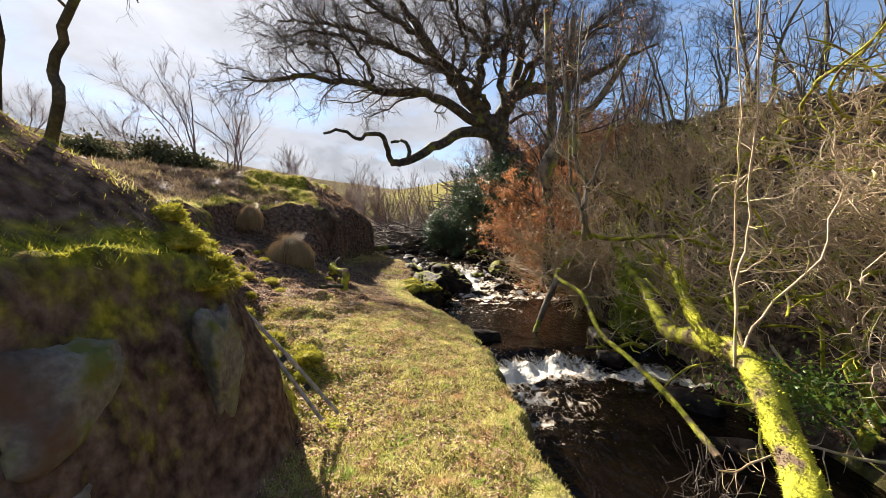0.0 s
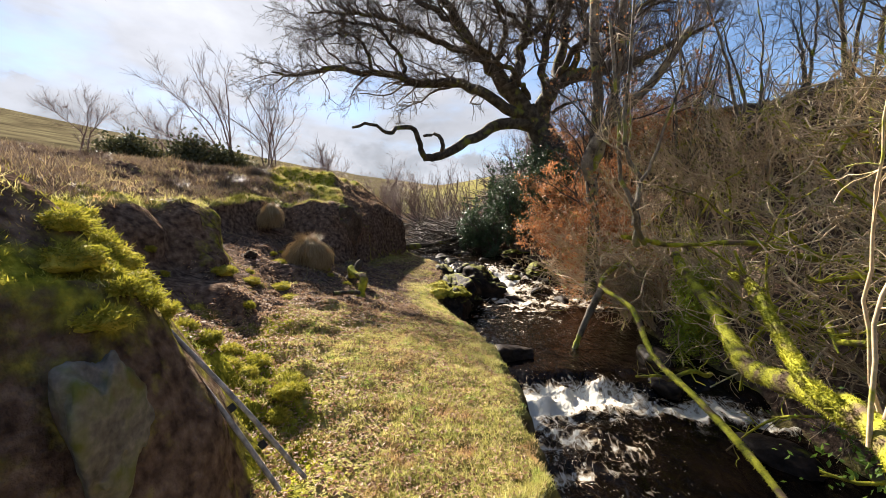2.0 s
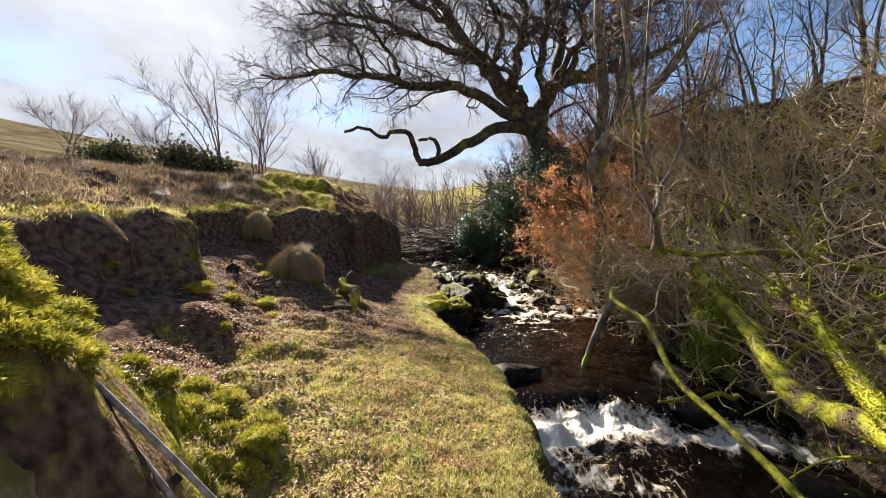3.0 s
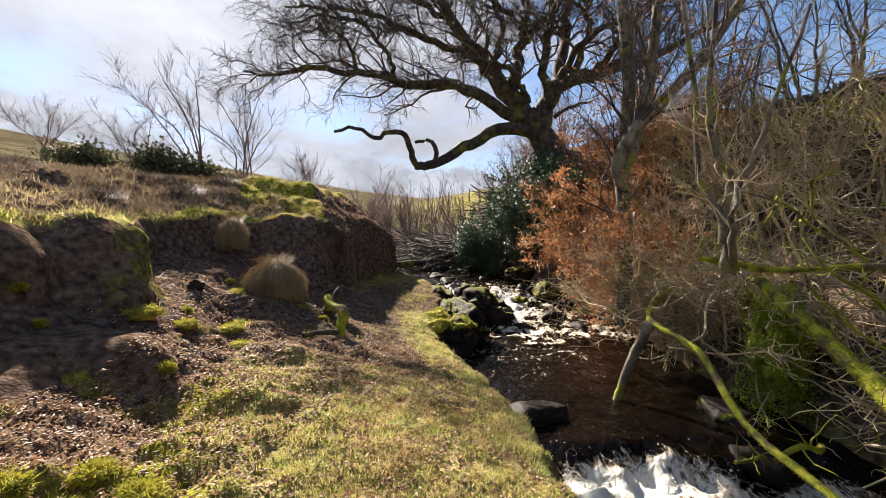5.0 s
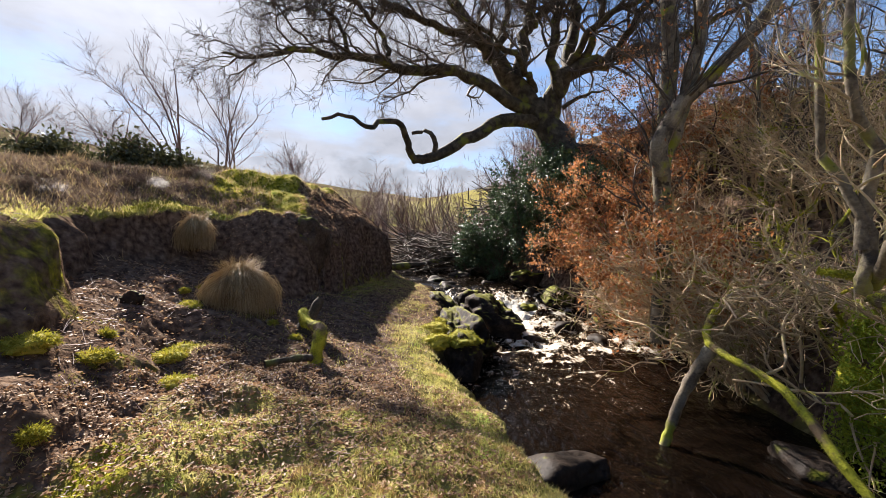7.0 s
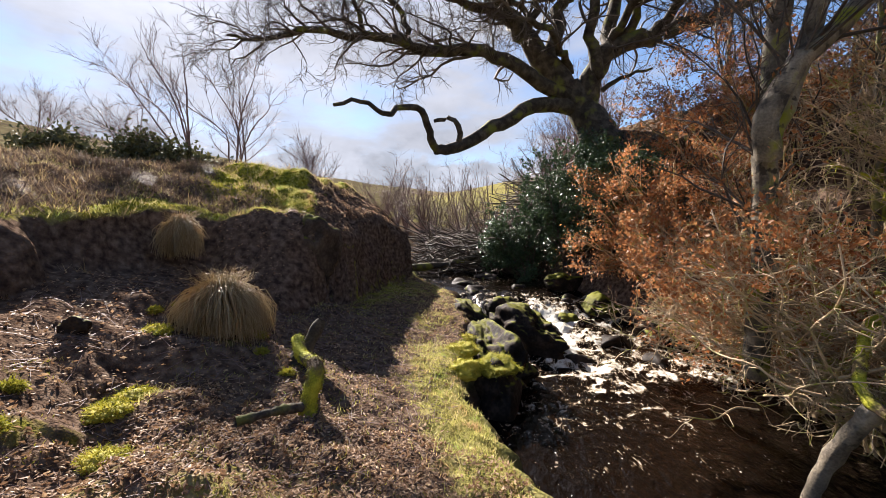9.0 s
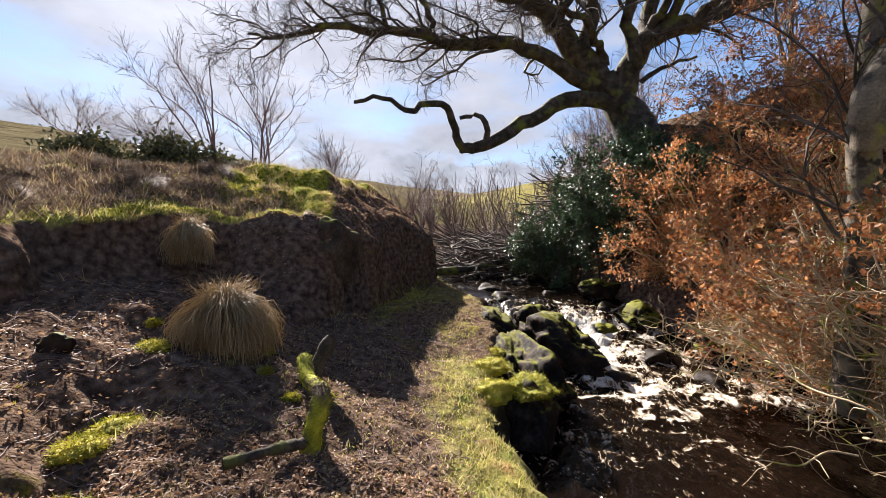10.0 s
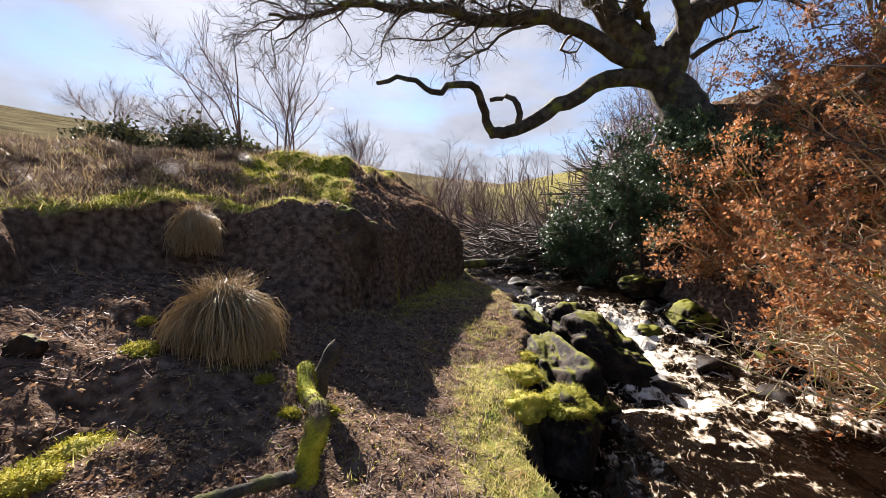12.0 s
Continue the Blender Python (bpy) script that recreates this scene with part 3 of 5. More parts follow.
    rise = np.interp(az, [-120, -60, -52, -35, -19, -8, 0, 12, 40, 120], [0.20, 0.20, 0.192, 0.162, 0.12, 0.095, 0.12, 0.16, 0.2, 0.2])
    hill = 1.8 + rise * (r - 14) * (1 - sstep(r, 150, 400) * 0.8) + 0.9 * wave_noise(x, y, 23, 31) * sstep(r, 40, 90)
    far = sstep(r, 24, 42) * sstep(np.maximum(y, -x * 0.9), -60, -20) + 0 * x
    far = sstep(r, 24, 42)
    z = z * (1 - far) + hill * far
    # growth
    turf = np.full_like(x, 0.75)
    moss = 0.15 + 0.25 * wave_noise(x, y, 0.45, 36)
    face = sstep(xb, tx - 0.02, tx + 0.12) * (1 - sstep(xb, fx - 0.15, fx + 0.15))
    turf = turf - face * 0.75
    moss = moss * (1 - 0.8 * face * (y > 3.5) * ((y < 5.2) | (y > 7.5))) + face * (y > 5.2) * (y < 7.5) * (0.7 * wave_noise(x * 1.5, y, 0.55, 96, 3) - 0.05) + 0.5 * np.exp(-((xb - bx + 0.12) / 0.2) ** 2) * (y < 3.3) + 0.40 * np.exp(-((xb - tx + 0.18) / 0.22) ** 2) + 0.22 * (y < 3.1) * sstep(-xb, 0.9, 1.3) * (0.7 + wave_noise(x, y, 0.5, 37))
    moss = moss + 0.4 * np.exp(-((xb - fx - 0.1) / 0.35) ** 2) * (y > 3.2) * (y < 6)
    turf = np.where((x < tx - 0.5), 0.12 + 0.35 * wave_noise(x, y, 1.5, 33), turf)
    # past y 10, turf thinned to dark soil stands in for shade
    litter_shade_zone = np.maximum(sstep(y, 6.0, 7.5) * (1 - sstep(x, ex - 1.0, ex - 0.35)), 0.85 * sstep(y, 10.0, 11.2)) * (x > fx - 0.5)
    turf = turf - 0.6 * litter_shade_zone
    turf = np.where(x > sx_, -0.1 + 0.25 * wave_noise(x, y, 1.2, 34) + 0.35 * sstep(x, cx - 0.8, cx), turf)
    mound = np.exp(-(((x + 4.9) / 2.3) ** 2 + ((y - 13.9) / 2.3) ** 2))
    moss = moss + 0.9 * mound * (1 - 0.75 * face)
    turf = turf + mound * 0.6 * (1 - face)
    turf = turf + 0.25 * wave_noise(x, y, 0.4, 39) * (x > fx) * (x < ex)
    shelf = np.exp(-(((x + 1.85) / 0.75) ** 2 + ((y - 3.95) / 0.6) ** 2))
    moss = moss + 0.85 * shelf
    moss = np.where(x > sx_, 0.15 + 0.4 * wave_noise(x, y, 1.7, 35), moss)
    turf = np.where(far > 0.5, 0.45 + 0.4 * wave_noise(x, y, 18, 38) + 0.35 * sstep(x, -14, -4), turf)
    moss = np.where(far > 0.5, 0.0, moss)
    bed = sstep(x, ex + 0.02, ex + 0.14) * (1 - sstep(x, sx_ - 0.2, sx_ + 0.15)) * (1 - far)
    return z, np.clip(turf, 0, 1), np.clip(moss, 0, 1), bed, np.maximum(far, sstep(y, 20, 26) * 0.6) * (1 - 0.75 * sstep(az, -16, -9))


def spread(stops):
    out = []
    for a, b, step in stops:
        out.append(np.arange(a, b, step))
    return np.concatenate(out + [[stops[-1][1]]])


def grow_axis(a, b, first, ratio, sign):
    out, s, p = [], first, a
    while abs(p) < abs(b):
        p += sign * s
        s *= ratio
        out.append(p)
    return np.array(out)


def build_ground():
    gx = np.concatenate([grow_axis(-9, -1600, 0.2, 1.09, -1)[::-1], spread([(-9, -5.5, 0.1), (-5.5, 1.2, 0.045), (1.2, 9, 0.09)]), grow_axis(9, 1600, 0.2, 1.09, 1)])
    gy = np.concatenate([grow_axis(-2, -1600, 0.25, 1.12, -1)[::-1], spread([(-2, 0.5, 0.12), (0.5, 12, 0.05), (12, 18, 0.08), (18, 30, 0.2)]), grow_axis(30, 1600, 0.3, 1.06, 1)])
    X, Y = np.meshgrid(gx, gy)
    Z, turf, moss, bed, heath = land(X, Y)
    # lumps standing out of the earth faces
    lean = np.gradient(Z, axis=1) / np.gradient(X, axis=1)
    face = sstep(np.abs(lean), 0.7, 1.8) * (np.abs(X) < 9) * (Y > -1) * (Y < 19) * (X < 0) * (0.35 + 0.65 * sstep(Y, 3.6, 5.0))
    U = X + face * (0.21 * wave_noise(Y, Z * 1.1, 0.62, 91, 2) + 0.09 * wave_noise(Y, Z, 0.25, 92, 2) + 0.02 * wave_noise(Y, Z, 0.09, 93, 1))
    U = np.maximum.accumulate(U, axis=1)
    n, k = X.shape
    i = np.arange(n * k).reshape(n, k)
    F = np.stack([i[:-1, :-1], i[:-1, 1:], i[1:, 1:], i[1:, :-1]], axis=-1).reshape(-1, 4)
    me = mesh_of("ground", np.stack([U, Y, Z], -1).reshape(-1, 3), F, M_ground)
    att = me.attributes.new("growth", "FLOAT_VECTOR", "POINT")
    att.data.foreach_set("vector", np.stack([turf, moss, bed], -1).reshape(-1).astype(np.float32))
    me.attributes.new("heath", "FLOAT", "POINT").data.foreach_set("value", heath.ravel().astype(np.float32))
    tagged(new("ground", me), "grassy earth stream bank with moss, bare soil and open hills beyond", "ground", kind="structure")
    return gx, gy, Z, turf, moss, np.abs(lean)


GX, GY, GZ, GT, GM, GS = build_ground()


def on_ground(x, y, grid=None):
    grid = GZ if grid is None else grid
    i = np.clip(np.searchsorted(GX, x) - 1, 0, len(GX) - 2)
    j = np.clip(np.searchsorted(GY, y) - 1, 0, len(GY) - 2)
    u, v = (x - GX[i]) / (GX[i + 1] - GX[i]), (y - GY[j]) / (GY[j + 1] - GY[j])
    return (grid[j, i] * (1 - u) + grid[j, i + 1] * u) * (1 - v) + (grid[j + 1, i] * (1 - u) + grid[j + 1, i + 1] * u) * v


def build_water():
    gx, gy = np.arange(-6, 6.2, 0.05), np.concatenate([np.arange(-3, 2, 0.2), np.arange(2, 17, 0.05), np.arange(17, 32, 0.15)])
    X, Y = np.meshgrid(gx, gy)
    yy = Y + 0.35 * wave_noise(X, Y, 1.2, 41) + 0.10 * np.sin(X * 2.1)
    W = water_level(yy)
    fall_1 = np.exp(-((yy - 6.45 - 0.45 * wave_noise(X, Y * 0.3, 0.7, 52, 2)) / 0.44) ** 2) * sstep(X, 0.3, 0.9)
    tail_1 = np.exp(-((yy - 5.5) / 0.9) ** 2) * np.exp(-((X - 1.5) / 0.9) ** 2)
    rapid = sstep(yy, 9.6, 12.0) * (1 - sstep(yy, 14.9, 15.8))
    chute = np.exp(-((yy - 14.2) / 0.55) ** 2) * np.exp(-((X - 0.8) / 0.8) ** 2)
    right_run = np.exp(-((yy - 12.6) / 0.9) ** 2) * sstep(X, 0.8, 1.6)
    net = np.clip(1 - np.abs(wave_noise(X, yy, 0.34, 45, 3)) * 4.0, 0, 1)
    broad = 0.5 + 0.6 * wave_noise(X, yy, 0.7, 46)
    cream = np.exp(-(((X - 0.75 + (yy - 13.3) * 0.25) / 0.32) ** 2 + ((yy - 13.4) / 0.75) ** 2))
    run_out = np.exp(-((yy - 12.0 + (X - 1.2) * 0.40) / 0.55) ** 2) * sstep(X, 0.2, 0.9)
    foam = 0.05 + 0.50 * fall_1 * (0.6 + 0.6 * broad) + 0.70 * tail_1 * (0.30 + 1.0 * broad) * (0.75 + 0.5 * net) + rapid * (0.15 + 0.16 * broad + 0.19 * net) + 0.36 * cream + 0.15 * run_out * (0.4 + broad) + 0.2 * chute + 0.22 * sstep(yy, 15, 16.5)
    lace = np.exp(-((yy - 10.0) / 1.7) ** 2) * (1 - sstep(X, 1.6, 3.0))
    foam = foam + lace * (0.13 + 0.20 * net) * (0.7 + 0.5 * broad) + 0.30 * np.exp(-(((X - 1.0) / 0.25) ** 2 + ((yy - 6.8) / 0.3) ** 2))
    turb = 0.01 + 0.11 * fall_1 + 0.04 * tail_1 + 0.05 * rapid + 0.05 * chute + 0.03 * sstep(yy, 15, 17)
    Z = W + turb * (wave_noise(X, Y, 0.30, 42, 4) * 1.3 + 0.5 * wave_noise(X, Y, 0.11, 43, 2)) + 0.006 * wave_noise(X, Y, 0.16, 44)
    n, k = X.shape
    i = np.arange(n * k).reshape(n, k)
    F = np.stack([i[:-1, :-1], i[:-1, 1:], i[1:, 1:], i[1:, :-1]], axis=-1).reshape(-1, 4)
    cx, cy = X[:-1, :-1].ravel(), Y[:-1, :-1].ravel()
    ex, sx_ = line(EDGE, cy)[0], line(SHORE, cy)[0]
    F = F[(cx > ex - 0.25) & (cx < sx_ + 0.35)]
    me = mesh_of("stream", np.stack([X, Y, Z], -1).reshape(-1, 3), F, M_water)
    me.attributes.new("foam", "FLOAT", "POINT").data.foreach_set("value", foam.ravel().astype(np.float32))
    tagged(new("stream", me), "fast dark peaty stream with white foam at small falls", "stream", kind="structure")


build_water()


# ---- trees ----
def limb(points, r0, r1, n=18, wob=0.03, power=1.0):
    p = smooth_path(points, n)
    p[1:-1] += rng.normal(size=(n - 2, 3)) * wob
    return p[None], (r1 + (r0 - r1) * (1 - np.linspace(0, 1, n)) ** power)[None]


def spray(bases, levels):
    """Branch levels from bases [(P, R), ...]; each level a dict for shoots(). Returns lists of (P, R) by level."""
    got = []
    P = [smooth_resample(p, 12) for p, _ in bases]
    R = [smooth_resample(r[..., None], 12)[..., 0] for _, r in bases]
    P, R = np.concatenate(P), np.concatenate(R)
    for lv in levels:
        P, R = shoots(P, R, **lv)
        got.append((P, R))
    return got


def smooth_resample(a, n):
    t = np.linspace(0, a.shape[1] - 1.001, n)
    i = t.astype(int)
    u = (t - i)[None, :, None]
    return a[:, i] * (1 - u) + a[:, i + 1] * u


def build_oak():
    oak = thing("oak_tree", "large bare spreading oak with mossy limbs rooted on the bank top", "tree", at=(2.4, 18.2, 4.4))
    off = np.array([2.4, 18.2, 4.4])
    bole = limb([(3.0, 18.3, 3.2), (2.75, 18.25, 4.1), (2.39, 18.2, 4.92), (1.98, 18.2, 5.6), (1.48, 18.2, 6.3)], 0.85, 0.40, 18, power=1.4)
    low = limb([(2.0, 18.2, 5.5), (0.69, 17.6, 5.57), (-0.59, 17.0, 4.85), (-1.64, 16.4, 4.13), (-2.27, 16.0, 3.97)], 0.26, 0.13, 18)
    low_tip = limb([(-2.2, 16.0, 3.98), (-2.34, 15.6, 4.42), (-2.5, 15.2, 4.83), (-2.9, 14.8, 4.79), (-3.2, 14.4, 4.5), (-3.6, 14.0, 4.73), (-4.08, 13.5, 4.52)], 0.11, 0.04, 20, 0.025)
    low_fork = limb([(-1.64, 16.4, 4.13), (-1.6, 16.2, 4.6), (-1.9, 16.2, 4.85), (-2.28, 16.0, 4.76)], 0.09, 0.05, 10)
    mid = limb([(1.73, 18.2, 5.83), (0.76, 17.5, 6.05), (-0.21, 17.0, 6.55), (-1.28, 16.5, 6.84), (-2.43, 16.0, 6.64), (-3.25, 15.6, 6.81), (-4.32, 15.2, 6.78), (-5.34, 14.8, 6.81), (-6.38, 14.5, 6.51), (-7.08, 14.2, 6.53)], 0.24, 0.03, 34)
    up_a = limb([(1.48, 18.2, 6.1), (0.71, 18.0, 7.02), (-0.05, 17.6, 7.88), (-0.62, 17.2, 8.36), (-1.32, 16.8, 9.42), (-2.22, 16.5, 10.5), (-3.0, 16, 11.4)], 0.38, 0.05, 24, 0.05)
    up_b = limb([(0.9, 18.0, 7.0), (1.29, 18.3, 8.77), (1.56, 18.6, 10.26), (1.17, 19.0, 12.29), (0.8, 19, 13.4)], 0.24, 0.04, 20, 0.06)
    right = limb([(2.05, 18.2, 5.6), (2.54, 18.0, 7.05), (3.75, 18.0, 7.44), (4.76, 18.0, 7.83), (5.8, 17.8, 7.93), (6.81, 17.5, 8.4), (8.2, 17, 8.9)], 0.36, 0.05, 24, 0.05)
    up_c = limb([(2.6, 18.0, 7.0), (3.02, 18.5, 8.72), (3.2, 19.0, 10.67), (3.97, 19.0, 12.25), (4.2, 19, 13.3)], 0.24, 0.04, 20, 0.06)
    extra = [limb([(-0.3, 17.4, 8.1), (-1.8, 16.9, 8.4), (-3.3, 16.3, 9.0), (-4.9, 15.6, 9.0), (-6.2, 15, 8.8)], 0.15, 0.03, 22, 0.06),
             limb([(-1.1, 16.9, 9.2), (-2.6, 16.2, 9.6), (-4.2, 15.5, 10.6), (-5.5, 15, 10.9)], 0.12, 0.03, 20, 0.06),
             limb([(-2.9, 15.8, 6.7), (-3.2, 15.6, 7.6), (-3.9, 15.2, 8.3), (-4.9, 14.8, 8.3), (-5.9, 14.4, 8.0)], 0.09, 0.02, 20, 0.05),
             limb([(-4.0, 15.3, 6.8), (-4.2, 15.2, 7.6), (-5.0, 14.9, 8.0), (-6.2, 14.5, 7.6)], 0.07, 0.02, 18, 0.05),
             limb([(1.3, 18.4, 8.9), (2.4, 18.0, 9.8), (3.0, 17.6, 11.0), (2.8, 17.2, 12.4)], 0.13, 0.03, 18, 0.06),
             limb([(3.9, 18.0, 7.5), (4.8, 17.4, 8.8), (6.1, 17, 9.9), (7.4, 16.4, 10.6)], 0.15, 0.03, 18, 0.06),
             limb([(1.4, 18.3, 9.3), (0.3, 17.5, 10.2), (-0.6, 16.8, 11.4), (-1.0, 16.4, 12.6)], 0.12, 0.03, 18, 0.06),
             limb([(2.7, 17.9, 7.4), (3.3, 17.1, 8.2), (4.6, 16.1, 8.6), (6.0, 15.2, 8.9)], 0.14, 0.03, 18, 0.06)]
    extra += [limb([(2.4, 18.0, 6.4), (2.0, 17.5, 7.8), (2.3, 17.0, 9.4), (1.7, 16.6, 11.2), (1.9, 16.3, 12.6)], 0.2, 0.04, 20, 0.07),
              limb([(2.9, 18.0, 7.2), (3.6, 17.6, 8.8), (3.3, 17.2, 10.4), (4.2, 16.8, 12.0)], 0.16, 0.03, 18, 0.07),
              limb([(0.2, 17.9, 7.6), (0.6, 17.2, 8.8), (0.2, 16.6, 10.2), (0.8, 16.2, 11.8)], 0.14, 0.03, 18, 0.07),
              limb([(1.6, 18.2, 6.6), (1.2, 17.3, 7.2), (0.2, 16.4, 7.5), (-0.9, 15.7, 8.1), (-1.7, 15.2, 9.0)], 0.13, 0.03, 20, 0.06)]
    stub = limb([(2.5, 18.0, 6.0), (3.1, 17.8, 6.35), (3.8, 17.6, 6.45)], 0.08, 0.03, 8, 0.02)
    part("trunk", mesh_of("oak_trunk", *shifted(tubes(*bole, 14), off), M_bark), oak, "thick brown oak trunk with moss")
    for name, b, sides in [("low_bough", low, 9), ("bough_tip", low_tip, 8), ("bough_fork", low_fork, 7), ("long_bough", mid, 9), ("limb", up_a, 10), ("limb", up_b, 9), ("limb", right, 10), ("limb", up_c, 9), ("dead_stub", stub, 7)]:
        part(name, mesh_of(name, *shifted(tubes(*b, sides), off), M_bark), oak)
    for b in extra:
        part("branch", mesh_of("branch", *shifted(tubes(*b, 7), off), M_bark), oak)
    upper = [mid, up_a, up_b, right, up_c] + extra
    lv = spray(upper, [dict(count=600, length=(0.9, 2.8), lift=0.05, wiggle=0.30, k=8, thin=0.021),
                       dict(count=4200, length=(0.4, 1.35), lift=0.04, wiggle=0.30, k=6, thin=0.015, rmin=0.0085),
                       dict(count=28000, length=(0.15, 0.7), lift=0.04, wiggle=0.3, k=4, rmin=0.0062)])
    part("crown", mesh_of("oak_crown", *shifted(gather([tubes(*lv[0], 5), tubes(*lv[1], 4), tubes(*lv[2], 3)]), off), M_twig), oak, "fine bare grey twigs").update_tag()
    lo = spray([low, low_tip], [dict(count=30, length=(0.15, 0.7), lift=0.1, wiggle=0.3, k=5), dict(count=80, length=(0.1, 0.3), k=4)])
    part("bough_crown", mesh_of("bough_crown", *shifted(gather([tubes(*lo[0], 4), tubes(*lo[1], 3)]), off), M_twig), oak)


def shifted(vf, off):
    return vf[0] - off, vf[1]


build_oak()


def stemmed(name, label, category, base, stems, levels, mat, twig_mat=None, group="", leaf=None):
    """A shrub or tree: stems given as (points, r0, r1); levels of shoots; leaf: (count, size, material)."""
    off = np.array(base, float)
    ob = thing(name, label, category, group, at=base)
    bases = [limb(p, a, b, 16, 0.012) for p, a, b in stems]
    for b in bases:
        part("stem", mesh_of("stem", *shifted(tubes(*b, 7), off), mat), ob)
    if levels:
        lv = spray(bases, levels)
        sets = [tubes(*v, 3 if k else 4) for k, v in enumerate(lv)]
        part("crown", mesh_of("crown", *shifted(gather(sets), off), twig_mat or mat), ob)
        if leaf:
            P = lv[-1][0]
            n, size, lmat = leaf
            i, j = rng.integers(0, len(P), n), rng.integers(1, P.shape[1], n)
            c = P[i, j] + rng.normal(size=(n, 3)) * 0.02
            part("foliage", mesh_of("foliage", *shifted(leaf_quads(c, size), off), lmat), ob)
    return ob


def fan(base, n, height, spread_, r, lean=(0, 0), k=5):
    """n arching stems from one root."""
    out = []
    for q in range(n):
        a = rng.uniform(0, 2 * math.pi)
        s = rng.uniform(0.3, 1) * spread_
        h = height * rng.uniform(0.6, 1.1)
        pts = [(base[0] + 0.08 * math.cos(a), base[1] + 0.08 * math.sin(a), base[2] - 0.15)]
        for j in range(1, k):
            u = j / (k - 1)
            pts.append((base[0] + (s * math.cos(a) + lean[0]) * u ** 1.3 + rng.normal() * 0.05 * height * 0.3, base[1] + (s * math.sin(a) + lean[1]) * u ** 1.3 + rng.normal() * 0.05 * height * 0.3, base[2] + h * u))
        out.append((pts, r * rng.uniform(0.6, 1.1), r * 0.15))
    return out


def gz(x, y):
    return float(on_ground(np.array([x]), np.array([y]))[0])

# beech and hazels of the right bank
stemmed("beech_tree", "young beech with twin mossy stems and coppery dead leaves", "tree", (2.31, 9.6, 0.6),
        [([(2.33, 9.7, 0.2), (2.31, 9.6, 1.21), (2.24, 9.5, 2.02), (2.2, 9.4, 2.87), (2.26, 9.4, 4.04), (2.17, 9.3, 4.91), (2.08, 9.2, 6.2)], 0.13, 0.09),
         ([(2.19, 9.4, 2.6), (2.44, 9.3, 3.54), (2.56, 9.2, 4.39), (2.62, 9.2, 6.0)], 0.10, 0.07),
         ([(2.15, 9.3, 2.5), (2.08, 9.2, 2.85), (2.31, 9.2, 3.36), (2.65, 9.2, 3.68), (3.2, 9.2, 4.3), (3.8, 9.2, 5.2)], 0.12, 0.07)],
        [dict(count=60, length=(0.8, 2.0), lift=0.12, wiggle=0.2, k=7), dict(count=500, length=(0.3, 0.9), lift=0.05, k=5), dict(count=2500, length=(0.12, 0.4), k=4)], M_beech_bark, M_twig, leaf=(600, (0.02, 0.04), M_beech))
for (bx, by), n, h, sp, lean in [((4.5, 11.0), 4, 4.4, 1.1, (0.2, 0)), ((5.2, 12.5), 4, 4.4, 1.4, (0, 0)), ((6.6, 9.2), 4, 4.2, 1.5, (0, 0)), ((6.3, 7.4), 3, 4.0, 1.2, (-0.3, 0)), ((4.2, 14.5), 4, 5.0, 1.4, (0, 0)), ((5.6, 10.2), 3, 4.6, 1.2, (-0.3, 0)),
                                 ((6.9, 4.6), 3, 3.0, 1.0, (-0.4, 0)), ((7.4, 11.5), 3, 2.6, 1.2, (0, 0))]:
    b = (bx, by, gz(bx, by))
    stemmed("hazel_tree", "bare pale hazel stems growing up from the bank", "tree", b, fan(b, n, h, sp, 0.06, lean), [dict(count=34, length=(0.7, 1.8), lift=0.1, wiggle=0.32, k=7), dict(count=240, length=(0.3, 0.9), wiggle=0.32, k=5, rmin=0.0045), dict(count=380, length=(0.15, 0.5), k=4, rmin=0.0045)], M_beech_bark, M_twig, "trees of the bank crest")
stemmed("hazel_tree", "mossy many-stemmed hazel beside the stream", "tree", (2.1, 6.35, 1.3),
        [([(2.1, 6.35, 1.36), (2.05, 6.3, 1.5), (2.04, 6.3, 1.83), (1.89, 6.4, 2.18), (1.83, 6.4, 2.9), (1.7, 6.5, 4.2)], 0.042, 0.018),
         ([(2.04, 6.3, 1.6), (2.07, 6.3, 2.13), (1.87, 6.2, 2.54), (1.85, 6.2, 3.16), (1.9, 6.1, 4.6)], 0.04, 0.015),
         ([(2.2, 6.4, 1.38), (1.94, 6.0, 1.69), (1.99, 6.0, 2.08), (2.16, 6.0, 2.52), (2.4, 5.9, 3.4)], 0.035, 0.012)],
        [dict(count=36, length=(0.4, 1.0), lift=0.1, wiggle=0.36, k=7, angle=(35, 75)), dict(count=200, length=(0.2, 0.6), k=5), dict(count=500, length=(0.1, 0.3), k=4)], M_beech_bark, M_hazel)


# big mossy fallen trunk over the water and its saplings
def shag(V, F, n, length=0.018):
    """Short moss fronds standing off a surface of quads."""
    q = F[rng.integers(0, len(F), n)]
    a, b, c = V[q[:, 0]], V[q[:, 1]], V[q[:, 3]]
    u = rng.random((n, 2))
    p = a + (b - a) * u[:, :1] + (c - a) * u[:, 1:]
    nn = np.cross(b - a, c - a)
    nn /= np.linalg.norm(nn, axis=1, keepdims=True) + 1e-9
    side = rng.normal(size=(n, 3)) * length * 0.25
    d = nn * 1.0 + rng.normal(size=(n, 3)) * 0.6 + np.array([0, 0, -0.2])
    tip = p + d * rng.uniform(0.4, 1.3, (n, 1)) * length
    return np.stack([p - side, p + side, tip], 1).reshape(-1, 3), np.arange(3 * n).reshape(n, 3)


def with_shag(V, F, n, length=0.018):
    tri = np.concatenate([F[:, [0, 1, 2]], F[:, [0, 2, 3]]])
    return gather([(V, tri), shag(V, F, n, length)])


